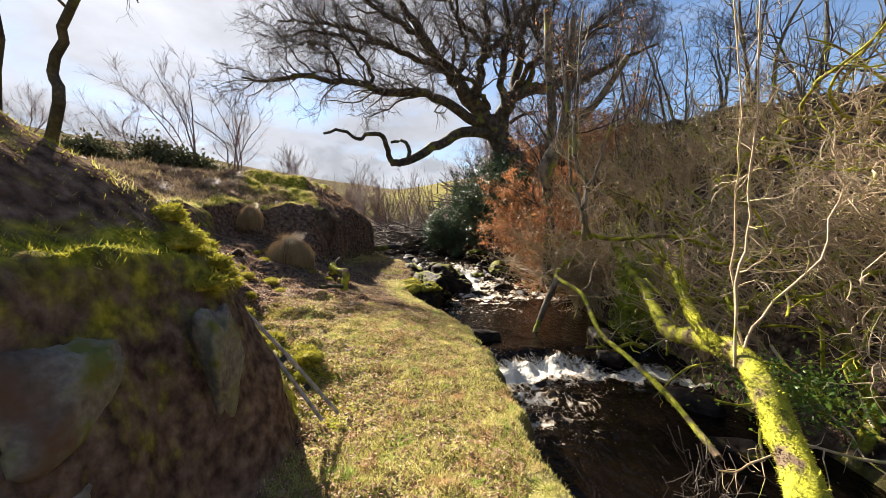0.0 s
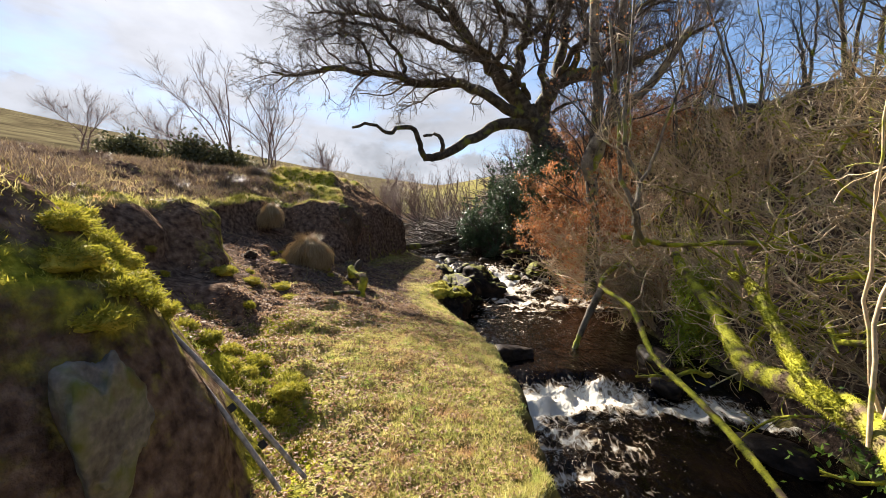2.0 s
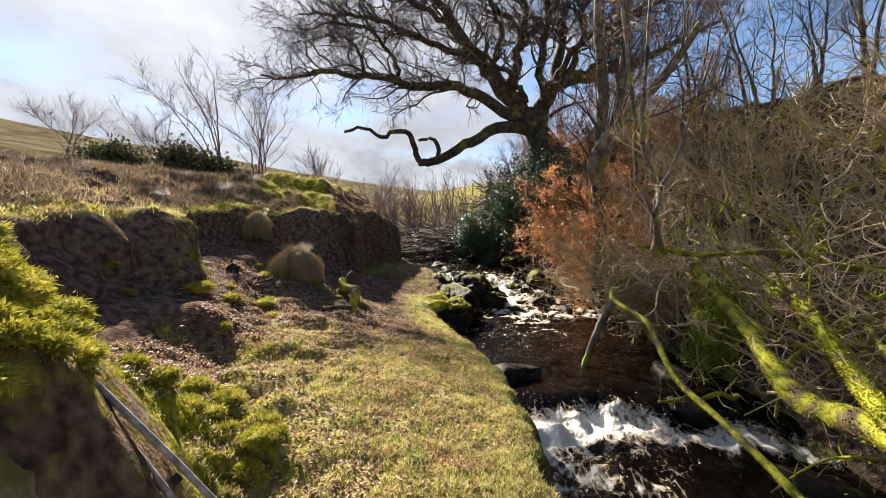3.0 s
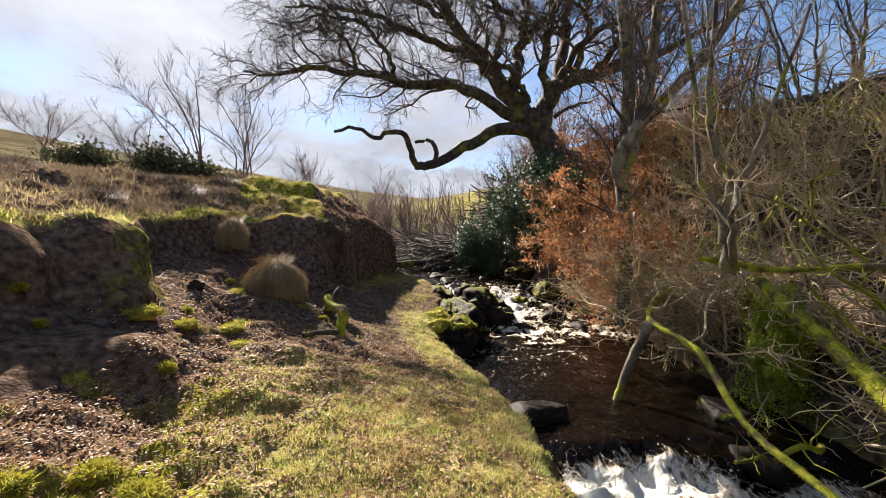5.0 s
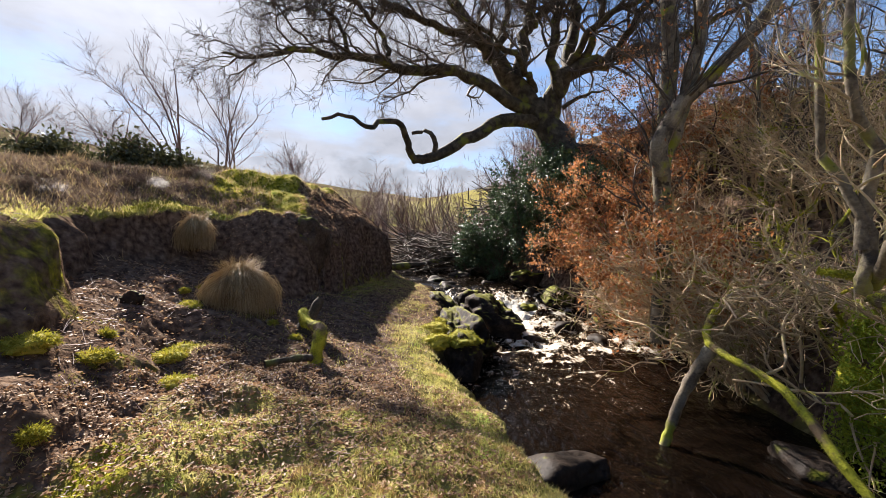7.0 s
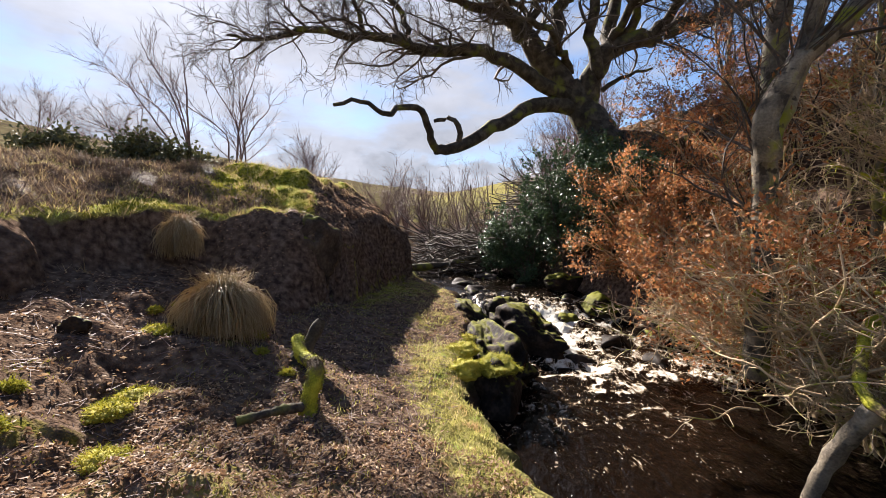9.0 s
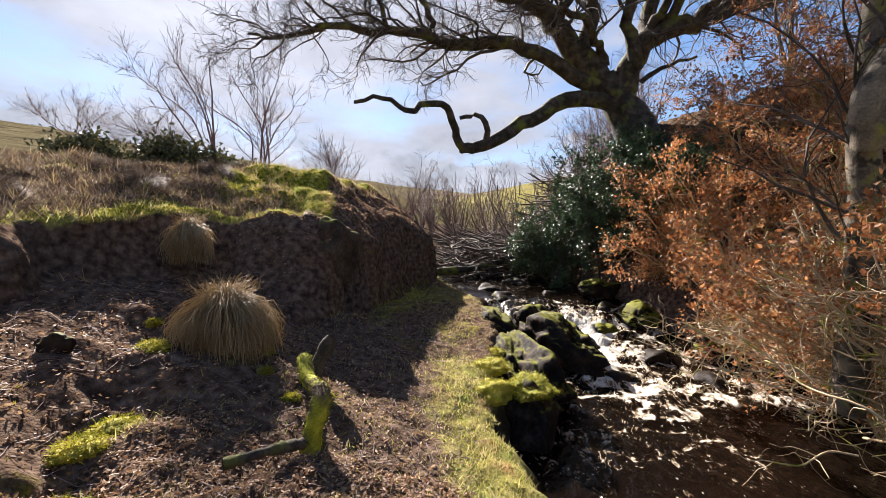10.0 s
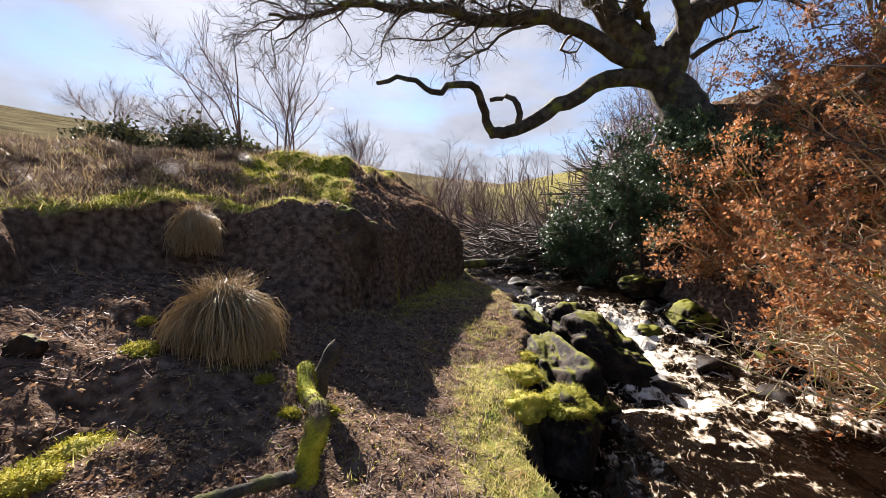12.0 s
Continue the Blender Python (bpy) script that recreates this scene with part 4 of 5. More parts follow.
def mossy_log(name, label, pts, r0, r1, mat=None, n=22, sides=12, lumps=0.12, cat="tree trunk"):
    p = smooth_path(pts, n)
    P, R = p[None], np.linspace(r0, r1, n)[None]
    R = R * (1 + lumps * rng.normal(size=R.shape))
    V, F = tubes(P, R, sides)
    V = V + 0.3 * r0 * lumps * rng.normal(size=V.shape)
    V = V - np.array(pts[0])
    if (mat or M_moss_bark) == M_moss_bark:
        V, F = with_shag(V, F, 4500, 0.011)
    ob = new(name, mesh_of(name, V, F, mat or M_moss_bark))
    ob.location = pts[0]
    return tagged(ob, label, cat)


lt = thing("leaning_trunk", "bright moss-covered trunk leaning over the stream with forked limbs", "tree trunk", at=(2.1, 2.2, -0.6))
for nm, pts, r0, r1 in [("trunk", [(2.0, 2.2, -0.75), (2.19, 2.45, -0.19), (2.38, 2.9, 0.08), (2.45, 3.4, 0.47), (2.57, 4.2, 0.43), (2.65, 5.0, 0.34), (2.78, 5.8, 0.63), (2.75, 6.5, 1.0), (2.9, 7.2, 1.2)], 0.125, 0.045),
                        ("limb", [(2.45, 3.4, 0.45), (2.38, 3.9, 0.61), (2.58, 4.8, 1.04), (2.7, 5.4, 1.15)], 0.055, 0.03)]:
    p = smooth_path(pts, 40)[None]
    R = np.linspace(r0, r1, 40)[None] * (1 + 0.06 * rng.normal(size=(1, 40)))
    V, F = tubes(p, R, 14)
    V = V + rng.normal(size=V.shape) * 0.006 - np.array([2.1, 2.2, -0.6])
    part(nm, mesh_of(nm, *with_shag(V, F, 26000, 0.011), M_moss_bark), lt)
stemmed("sapling", "thin pale sapling growing from the leaning trunk", "sapling", (2.4, 3.4, 0.4),
        [([(2.36, 3.4, 0.42), (2.35, 3.4, 1.1), (2.42, 3.4, 1.46), (2.38, 3.35, 1.98), (2.37, 3.3, 2.43), (2.36, 3.3, 3.6)], 0.013, 0.006),
         ([(2.51, 3.5, 0.43), (2.4, 3.5, 0.99), (2.37, 3.5, 1.64), (2.32, 3.4, 2.2), (2.22, 3.4, 3.3)], 0.012, 0.005),
         ([(2.4, 3.4, 0.42), (2.6, 3.5, 0.8), (3.0, 3.5, 1.2), (3.2, 3.5, 1.8), (3.1, 3.5, 2.2)], 0.012, 0.005)],
        [dict(count=34, length=(0.3, 0.9), lift=0.05, k=6, angle=(40, 80)), dict(count=110, length=(0.1, 0.4), k=5)], M_hazel)
mossy_log("bent_limb", "mossy bent limb reaching down into the stream", [(2.47, 3.7, -0.5), (2.58, 4.8, -0.38), (2.54, 5.8, -0.25), (2.43, 6.6, -0.1), (2.4, 7.4, 0.37), (2.1, 8.0, 0.6), (2.42, 8.5, 0.85), (2.9, 9.0, 1.0)], 0.028, 0.048, cat="branch")
mossy_log("level_limb", "mossy limb lying level in the bank thicket", [(4.8, 6.0, 1.2), (4.0, 6.3, 1.25), (3.3, 6.1, 1.42), (2.6, 6.5, 1.36), (2.2, 6.35, 1.42), (1.95, 6.5, 1.46)], 0.034, 0.02, cat="branch")
mossy_log("bank_limb", "short forked mossy limb at the far side of the stream", [(3.9, 4.0, -0.7), (4.1, 4.0, -0.2), (3.9, 4.0, 0.2), (3.75, 4.0, 0.6)], 0.07, 0.035, cat="branch")
mossy_log("snag", "bare broken stake leaning out of the water", [(1.70, 8.1, -0.6), (1.93, 8.15, 0.02), (2.12, 8.0, 0.56)], 0.05, 0.06, M_beech_bark, cat="branch")


# thicket of thin stems over the right bank
def thicket(x0, x1, y0, y1, n, label, mat, h=(0.8, 2.0), lean=(-0.5, 0), dense=1.0):
    for _ in range(n):
        y = rng.uniform(y0, y1)
        s = line(SHORE, np.array([y]))[0][0]
        x = s + rng.uniform(x0, x1)
        b = (x, y, gz(x, y))
        hh = rng.uniform(*h)
        stemmed("bare_shrub", label, "shrub", b, fan(b, int(rng.integers(4, 8)), hh, hh * 0.7, 0.02, (lean[0] * rng.uniform(0.2, 1.3), lean[1] * rng.uniform(-1, 1))),
                [dict(count=int(30 * dense), length=(0.4, 1.2), lift=0.02, wiggle=0.42, k=8, angle=(30, 80), rmin=0.0065, thin=0.024), dict(count=int(24 * dense), length=(0.2, 0.7), lift=0.0, wiggle=0.42, k=6, rmin=0.006)], mat, group="shrubs of the right bank")


thicket(0.2, 1.4, 3.2, 8.2, 26, "tangled bare pale shrub on the stream bank", M_hazel, (0.9, 1.8), (-1.2, 0.3), 1.4)
thicket(-0.1, 0.6, 8.3, 11.2, 14, "dense bare tangled shrub hanging over the water", M_hazel, (0.9, 1.8), (-1.7, -0.7), 2.0)
thicket(0.6, 2.0, 8.5, 13.5, 14, "dense bare tangled shrub behind the stream bank", M_hazel, (0.9, 2.0), (-0.8, -0.2), 2.0)
thicket(1.0, 3.6, 2.5, 12.5, 34, "bare brown shrub on the steep bank", M_hazel, (0.7, 1.8), (-0.4, 0.3), 1.3)
thicket(0.3, 2.5, 12.5, 17.0, 12, "bare brown shrub below the oak", M_twig, (0.7, 1.8), (-0.3, 0.3))


def tangle(n, xr, yr, zr, length, r, mat, name, label, group):
    """Crooked single branches hanging in the thicket."""
    for _ in range(n):
        y = rng.uniform(*yr)
        p = np.array([line(SHORE, np.array([y]))[0][0] + rng.uniform(*xr), y, 0.0])
        p[2] = max(gz(p[0], p[1]), -0.5) + rng.uniform(*zr)
        d = np.array([rng.uniform(-1, 0.4), rng.uniform(-0.8, 0.8), rng.uniform(-0.2, 0.7)])
        L = rng.uniform(*length)
        pts = [p]
        for _ in range(7):
            d = d / np.linalg.norm(d) + rng.normal(size=3) * 0.3
            d = d / np.linalg.norm(d)
            p = p + d * L / 7
            pts.append(p)
        q = smooth_path(pts, 16)[None]
        rr = r * rng.uniform(0.6, 1.3)
        R_ = np.linspace(rr, rr * 0.4, 16)[None]
        sub = shoots(q, R_, int(10 * L), (0.12, 0.5), angle=(35, 80), lift=0.0, wiggle=0.35, k=6, rmin=0.0028, thin=0.018)
        ob = new(name, mesh_of(name, *shifted(tubes(q, R_, 6), pts[0]), mat))
        ob.location = pts[0]
        tagged(ob, label, "branch", group)
        tagged(part("side_growth", mesh_of("side_growth", *shifted(tubes(*sub, 4), pts[0]), mat), ob), kind="stuff")


tangle(80, (-1.5, 0.3), (7.6, 11.2), (0.5, 1.5), (0.8, 1.8), 0.014, M_hazel, "branch", "crooked bare pale branch hanging over the stream", "branches of the thicket")
tangle(85, (-0.4, 1.6), (3.2, 8.5), (0.1, 1.6), (0.8, 2.0), 0.015, M_hazel, "branch", "crooked bare pale branch in the bank thicket", "branches of the thicket")
tangle(70, (0.8, 3.8), (2.8, 12.0), (0.1, 1.2), (0.8, 2.0), 0.017, M_hazel, "branch", "crooked bare pale branch on the steep bank", "branches of the thicket")
tangle(78, (-0.6, 3.0), (3.4, 11.5), (0.1, 1.3), (0.9, 2.2), 0.028, M_moss_bark, "branch", "crooked moss-coated branch in the bank thicket", "mossy branches of the thicket")


def leafy(name, label, base, n, h, sp, leaf, mat, twig_n=700, lean=(0, 0)):
    return stemmed(name, label, "shrub", base, fan(base, n, h, sp, 0.03, lean),
                   [dict(count=60, length=(0.4, 1.1), lift=0.0, k=6, angle=(30, 80)), dict(count=twig_n, length=(0.15, 0.5), k=5, rmin=0.0016)], mat, leaf=leaf)


for bx, by, h in [(4.1, 12.6, 2.3), (3.1, 13.8, 2.4), (3.4, 10.6, 2.7), (2.7, 14.5, 2.2), (3.5, 9.8, 2.5), (3.7, 12.9, 1.5), (4.8, 13.2, 1.8), (4.5, 14.0, 2.2), (5.3, 12.2, 2.0), (3.9, 15.2, 2.0), (3.3, 12.7, 1.1), (2.6, 14.3, 0.9), (3.6, 11.8, 1.2)]:
    leafy("beech_shrub", "beech shrub with orange dead leaves beside the stream", (bx, by, gz(bx, by) - 0.1), 7, h, 1.1, (3400, (0.02, 0.04), M_beech), M_hazel, 1100, (-1.5 if h > 2.4 else -0.8, -0.3))
for bx, by, h in [(1.3, 16.3, 2.7), (0.4, 17.2, 2.5), (2.2, 15.4, 2.2), (0.9, 17.9, 3.0), (2.0, 16.9, 1.4), (2.8, 16.9, 1.1), (3.0, 15.6, 1.3), (-0.2, 18.6, 2.4)]:
    leafy("holly_bush", "dark glossy holly bush above the stream", (bx, by, gz(bx, by) - 0.1), 8, h, 1.0, (9000, (0.025, 0.05), M_holly), M_twig, 900, (-0.3, -0.4))


# birches and far shrubs on the plateau
def leaning_birch(bx, by, tips, r=0.045):
    """A clump whose stems go from one root to the given tips, as (across, up)."""
    z = gz(bx, by)
    stems = []
    for dx, h in tips:
        c = rng.normal(size=4) * 0.10
        stems.append(([(bx + c[0], by, z - 0.2), (bx + dx * 0.18 + c[0], by + c[1], z + h * 0.3), (bx + dx * 0.5 + c[2], by + c[1] * 3, z + h * 0.62), (bx + dx * 0.8, by + c[3] * 4, z + h * 0.86), (bx + dx, by + c[3] * 5, z + h)], r * rng.uniform(0.7, 1.1), r * 0.14))
    stemmed("birch_tree", "slender bare birch clump on the skyline", "tree", (bx, by, z), stems,
            [dict(count=70, length=(0.7, 2.0), lift=0.06, wiggle=0.14, k=6, angle=(20, 48), rmin=0.008), dict(count=760, length=(0.25, 0.9), lift=0.05, wiggle=0.18, k=5, angle=(20, 55), rmin=0.0055)], M_purple, group="birches on the bank top")


rng = np.random.default_rng(11)
leaning_birch(-10.4, 17.0, [(-3.1, 3.9), (-0.6, 4.6), (-4.2, 2.2), (-1.7, 4.5), (-2.4, 3.5), (-0.1, 3.2)])
leaning_birch(-8.9, 17.2, [(-1.1, 3.8), (-0.4, 3.6), (0.8, 2.9), (0.1, 4.0), (-1.6, 2.8)], 0.038)
leaning_birch(-15.8, 20.5, [(-2.2, 3.4), (-0.8, 4.2), (0.6, 3.2), (-3.0, 2.2)], 0.04)
leaning_birch(-6.9, 18.2, [(0.1, 1.9), (-0.3, 1.3), (0.5, 1.2)], 0.02)
leaning_birch(-22.0, 21.0, [(-0.9, 3.2), (0.2, 3.6), (1.2, 2.8)], 0.045)
for k in range(36):
    bx, by = rng.uniform(-6.5, 4.5), rng.uniform(22.5, 31)
    b = (bx, by, gz(bx, by))
    stemmed("far_shrub", "brown bare hedgerow shrub by the upper stream", "shrub", b, fan(b, 6, rng.uniform(2.0, 4.4) + 0.25 * max(bx + 2, 0), 1.4, 0.045), [dict(count=60, length=(0.5, 1.3), lift=0.1, k=5), dict(count=240, length=(0.25, 0.8), lift=0.05, k=4, rmin=0.006)], M_purple, group="shrubs by the upper stream")


def tuft_mass(name, label, cat, spots, mat, n, reach, radius, droop=0.0, kind="", up=1.0):
    """Radiating thin leaves from several hearts."""
    s = np.array(spots, float)
    who = rng.integers(0, len(s), n)
    d = rng.normal(size=(n, 3))
    d[:, 2] = np.abs(d[:, 2]) * up
    d /= np.linalg.norm(d, axis=1, keepdims=True)
    p = s[who] + d * np.array(radius)
    L = rng.uniform(*reach, n)[:, None]
    out = [p]
    for j in range(3):
        d = d + np.array([0, 0, -droop]) + rng.normal(size=(n, 3)) * 0.12
        d /= np.linalg.norm(d, axis=1, keepdims=True)
        p = p + d * L / 3
        out.append(p)
    P = np.stack(out, 1)
    R = np.ones((n, 1)) * np.array([0.0035, 0.003, 0.002, 0.0006])
    V, F = tubes(P, R, 3)
    ob = new(name, mesh_of(name, V - s[0], F, mat))
    ob.location = s[0]
    return tagged(ob, label, cat, kind=kind)


for bx, by, r in [(-13.9, 15.8, 0.55), (-11.9, 16.6, 1.1), (-10.6, 17.0, 0.8)]:
    pts = [(bx + q_ * r * 0.75, by + rng.normal() * 0.4, gz(bx, by) + r * rng.uniform(0.0, 1.0) * math.exp(-q_ * q_ * 0.8)) for q_ in rng.normal(size=34)]
    s = np.array(pts)
    c = s[rng.integers(0, len(s), 5200)] + rng.normal(size=(5200, 3)) * 0.24
    V, F = leaf_quads(c, (0.05, 0.12))
    ob = new("gorse_bush", mesh_of("gorse_bush", V - s[0], F, M_gorse))
    ob.location = s[0]
    tagged(ob, "dark green gorse bush on the plateau", "shrub", "gorse bushes")

def hanging_tuft(name, label, at, n, width, height, mat=None):
    """A dome of grass whose blades come out of the top and hang down its sides."""
    a = rng.uniform(0, 2 * np.pi, n)
    u = rng.uniform(0.25, 1.0, n) ** 0.7
    out_r = width * u * rng.uniform(0.7, 1.2, n)
    top = height * rng.uniform(0.75, 1.1, n) * (1.02 - 0.25 * u)
    end = height * rng.uniform(-0.05, 0.55, n) * u
    steps = [(0.05, 0.92), (0.42, 1.0), (0.76, 0.84), (0.96, 0.5), (1.03, 0.05)]
    P = []
    for q, h in steps:
        rr, zz = out_r * q, end + (top - end) * h
        P.append(np.stack([np.cos(a) * rr, np.sin(a) * rr, zz], 1) + rng.normal(size=(n, 3)) * 0.018)
    P = np.stack(P, 1)
    R_ = np.full((n, 1), 0.0045) * np.array([[1, 1, 0.9, 0.7, 0.25]])
    k = n // 8
    b = rng.uniform(0, 2 * np.pi, k)
    q = rng.uniform(0, 0.45, k) * width
    up = [np.stack([np.cos(b) * q, np.sin(b) * q, height * rng.uniform(0.6, 0.95, k)], 1)]
    for _ in range(4):
        up.append(up[-1] + np.stack([np.cos(b) * 0.03, np.sin(b) * 0.03, np.full(k, 0.03)], 1) + rng.normal(size=(k, 3)) * 0.02)
    ob = thing(name, label, "grass tussock", at=at)
    tagged(part("skirt", mesh_of("skirt", *tubes(P, R_, 3), mat or M_pale_blade), ob), kind="stuff")
    tagged(part("crown", mesh_of("crown", *tubes(np.stack(up, 1), np.full((k, 5), 0.0018), 3), mat or M_pale_blade), ob), kind="stuff")
    return ob


hanging_tuft("tussock", "large tussock of drooping straw-coloured grass on the bank foot", (-3.38, 8.85, 0.55), 4200, 0.46, 0.74)
hanging_tuft("tussock", "tussock of dead hanging grass on the bank edge", (-4.0, 11.2, 1.35), 1500, 0.35, 0.75)
hanging_tuft("tussock", "tussock of dead hanging grass on the bank edge", (-4.7, 9.8, 1.4), 1100, 0.28, 0.6)
hanging_tuft("tussock", "round tussock of brown grass on the plateau", (-5.0, 12.0, 1.9), 1500, 0.42, 0.5)
for bx, by, r in [(-6.6, 12.3, 0.3), (-7.8, 11.2, 0.3), (-8.5, 13.5, 0.35), (-6.2, 10.4, 0.25), (-9.8, 12.2, 0.35), (-7.2, 14.0, 0.3), (-11, 15, 0.4), (-9, 9.5, 0.35), (-6.4, 8.8, 0.25)]:
    tuft_mass("tussock", "small tussock of dead hanging grass on the bank edge", "grass tussock", [(bx, by, gz(bx, by) - 0.05), (bx + 0.2, by, gz(bx, by) - 0.05)], M_heather, 600, (0.15, r), (0.15, 0.15, 0.12), 0.35)


# stones
def stone(name, label, at, size, mat, seed, turn=0, facet=0.56, sub=5, rough=0.34, crag=0.0):
    bm = bmesh.new()
    bmesh.ops.create_icosphere(bm, subdivisions=sub, radius=1.0)
    o = Vector((seed * 7.3, seed * 3.1, 0))
    for v in bm.verts:
        d = v.co.normalized()
        k = 1 + rough * noise.noise(d * 1.1 + o) * 1.6 + rough * 0.6 * noise.noise(d * 2.7 + o) + 0.25 * rough * noise.noise(d * 6 + o) + 0.12 * rough * noise.noise(d * 15 + o)
        if crag:
            k -= crag * (abs(noise.noise(Vector((d.x * 2.5 + d.z, d.y * 2.0, d.z * 3.5)) + o)) + 0.5 * abs(noise.noise(Vector((d.x * 6, d.y * 5, d.z * 9)) + o)) + 0.25 * noise.noise(d * 30 + o))
        # broken facets
        for q in range(5):
            nrm = Vector((math.sin(seed * 3 + q * 2.1), math.cos(seed * 1.7 + q * 1.3), 0.4 * math.sin(q * 2.7 + seed))).normalized()
            over = d.dot(nrm) * k - facet
            if over > 0:
                k -= over * 0.92
        v.co = Vector((d.x * k * size[0], d.y * k * size[1], d.z * k * size[2]))
    me = bpy.data.meshes.new(name)
    bm.to_mesh(me)
    bm.free()
    me.polygons.foreach_set("use_smooth", [True] * len(me.polygons))
    me.materials.append(mat)
    ob = new(name, me)
    ob.matrix_world = pose(*at, 0, 0, turn)
    return tagged(ob, label, "stone")


M_bluff = mossy_top(material("bluff_earth", [(0.03, 0.022, 0.016), (0.07, 0.05, 0.036), (0.12, 0.09, 0.065)], 4, 0.95, 1.0, 25, spec=0.1), 0.62, 0.9)
stone("earth_bluff", "rounded dark earth lump with a mossy crown on the bank", (-3.5, 11.3, 1.40), (0.42, 0.42, 0.55), M_bluff, 249, 192, rough=0.30, facet=0.8)
stone("path_stone", "small grey stone lying on the grassy path", (-0.99, 4.65, 0.05), (0.15, 0.10, 0.07), M_rock, 1)
stone("bank_boulder", "boulder capped with moss at the water's edge", (-0.47, 10.1, -0.36), (0.36, 0.46, 0.44), M_bank_rock, 2, 10, facet=0.75)
stone("bank_slab", "long dark rock slab sloping into the stream", (-0.62, 11.35, -0.40), (0.66, 1.5, 0.66), M_bank_rock, 3, 14, facet=0.72, crag=0.14, sub=6)
stone("bank_slab", "mossy rock slab along the bank edge", (-1.15, 13.1, -0.12), (0.5, 1.0, 0.48), M_bank_rock, 8, 30, facet=0.7, crag=0.14)
stone("rapid_rock", "dark wet boulder in the rapids", (-0.02, 12.75, -0.26), (0.55, 1.15, 0.52), M_bank_rock, 4, 28, facet=0.7, crag=0.14, sub=6)
stone("rapid_rock", "dark wet boulder in the rapids", (-0.45, 13.8, 0.0), (0.55, 0.45, 0.28), M_bank_rock, 5, 70, crag=0.14)
stone("fall_boulder", "dark boulder beside the lower fall", (0.50, 7.45, -0.50), (0.55, 0.40, 0.19), M_wet_rock, 9, rough=0.34)
for k, (x, y, z, s) in enumerate([(0.9, 12.0, -0.40, 0.25), (1.6, 12.9, -0.3, 0.3), (2.2, 12.1, -0.42, 0.3), (0.2, 14.9, 0.12, 0.3), (1.2, 14.9, 0.12, 0.35), (1.8, 14.4, 0.0, 0.3), (-1.1, 15.3, 0.25, 0.35), (0.0, 15.8, 0.28, 0.3),
                                  (-1.6, 16.3, 0.3, 0.4), (0.6, 13.3, -0.25, 0.3), (-0.9, 17.2, 0.36, 0.35), (-1.8, 18.4, 0.42, 0.3), (2.9, 7.7, -0.45, 0.35), (2.7, 6.9, -0.6, 0.3), (3.3, 5.4, -0.7, 0.35), (3.0, 4.3, -0.72, 0.28)]):
    stone("stream_rock", "low wet rock breaking the stream", (x, y, z - 0.05), (s * 1.2, s, s * 0.5), M_wet_rock, 10 + k, k * 37, sub=4)
for k, (x, y, z, r) in enumerate([(1.1, 15.6, 0.38, 0.42), (1.75, 14.3, -0.02, 0.42), (0.95, 13.95, -0.28, 0.32), (2.7, 13.2, -0.25, 0.36)]):
    stone("moss_boulder", "dark wet boulder with a cap of moss at the far shore", (x, y, z), (r * 1.2, r, r * 0.8), M_capped_rock, 70 + k, k * 50, facet=0.75, crag=0.1)
stone("moss_boulder", "boulder under bright green moss hanging over the stream", (3.6, 7.9, 0.35), (0.45, 0.45, 0.6), M_moss_bark, 31)
stone("outcrop_rock", "pale grey rock face set in the mossy outcrop", (-1.26, 2.45, 0.68), (0.15, 0.24, 0.34), M_rock, 32, 20)
stone("outcrop_rock", "large grey rock low in the mossy outcrop", (-1.40, 1.62, 0.84), (0.22, 0.36, 0.22), M_rock, 33, 6)
stone("outcrop_rock", "mossy grey rock at the foot of the outcrop", (-1.36, 1.55, 0.44), (0.22, 0.30, 0.16), M_rock, 34, 6)

mossy_log("mossy_root", "bright mossy root standing up from the path", [(-2.43, 8.75, 0.45), (-2.40, 8.6, 0.72), (-2.25, 8.4, 0.62), (-2.03, 8.2, 0.62), (-1.97, 8.08, 0.54), (-2.0, 8.0, 0.32), (-2.02, 7.95, 0.05)], 0.05, 0.075, M_moss_bark, 26, lumps=0.09, cat="root")
mossy_log("root_stump", "dark broken root stump on the path", [(-2.48, 8.75, 0.4), (-2.38, 8.82, 0.62), (-2.29, 8.9, 0.84)], 0.11, 0.05, M_bark, 10, cat="root")
mossy_log("fallen_branch", "short mossy fallen branch lying on the litter", [(-2.0, 7.9, 0.36), (-2.12, 7.7, 0.40), (-2.3, 7.5, 0.40)], 0.045, 0.03, M_bark, 16, cat="branch")
mossy_log("water_log", "dark log lying across the upper stream", [(-3.4, 17.3, 0.6), (-2.06, 18.0, 0.72), (-1.2, 18.5, 1.0), (-0.2, 19, 1.5)], 0.12, 0.09, M_bark, 16, cat="branch")

c = np.array([3.1, 3.7, 0.15]) + rng.normal(size=(1300, 3)) * [0.3, 0.28, 0.12]
V, F = leaf_quads(c, (0.012, 0.032))
ob = new("fern", mesh_of("fern", V - np.array([3.1, 3.7, 0.15]), F, M_ivy))
ob.location = (3.1, 3.7, 0.15)
tagged(ob, "fresh green fern and ivy behind the leaning trunk", "fern")
n = 9000
u, a = rng.random(n), rng.uniform(0, 2 * np.pi, n)
r = (0.15 + 0.12 * u + 0.07 * np.sin(5 * a)) * (1 + 0.2 * rng.normal(size=n))
c = np.stack([3.42 + np.cos(a) * r, 7.7 + np.sin(a) * r, 0.95 - 1.35 * u + 0.10 * np.sin(3 * a) + rng.normal(size=n) * 0.04], 1)
V, F = leaf_quads(c, (0.008, 0.026), -0.5)
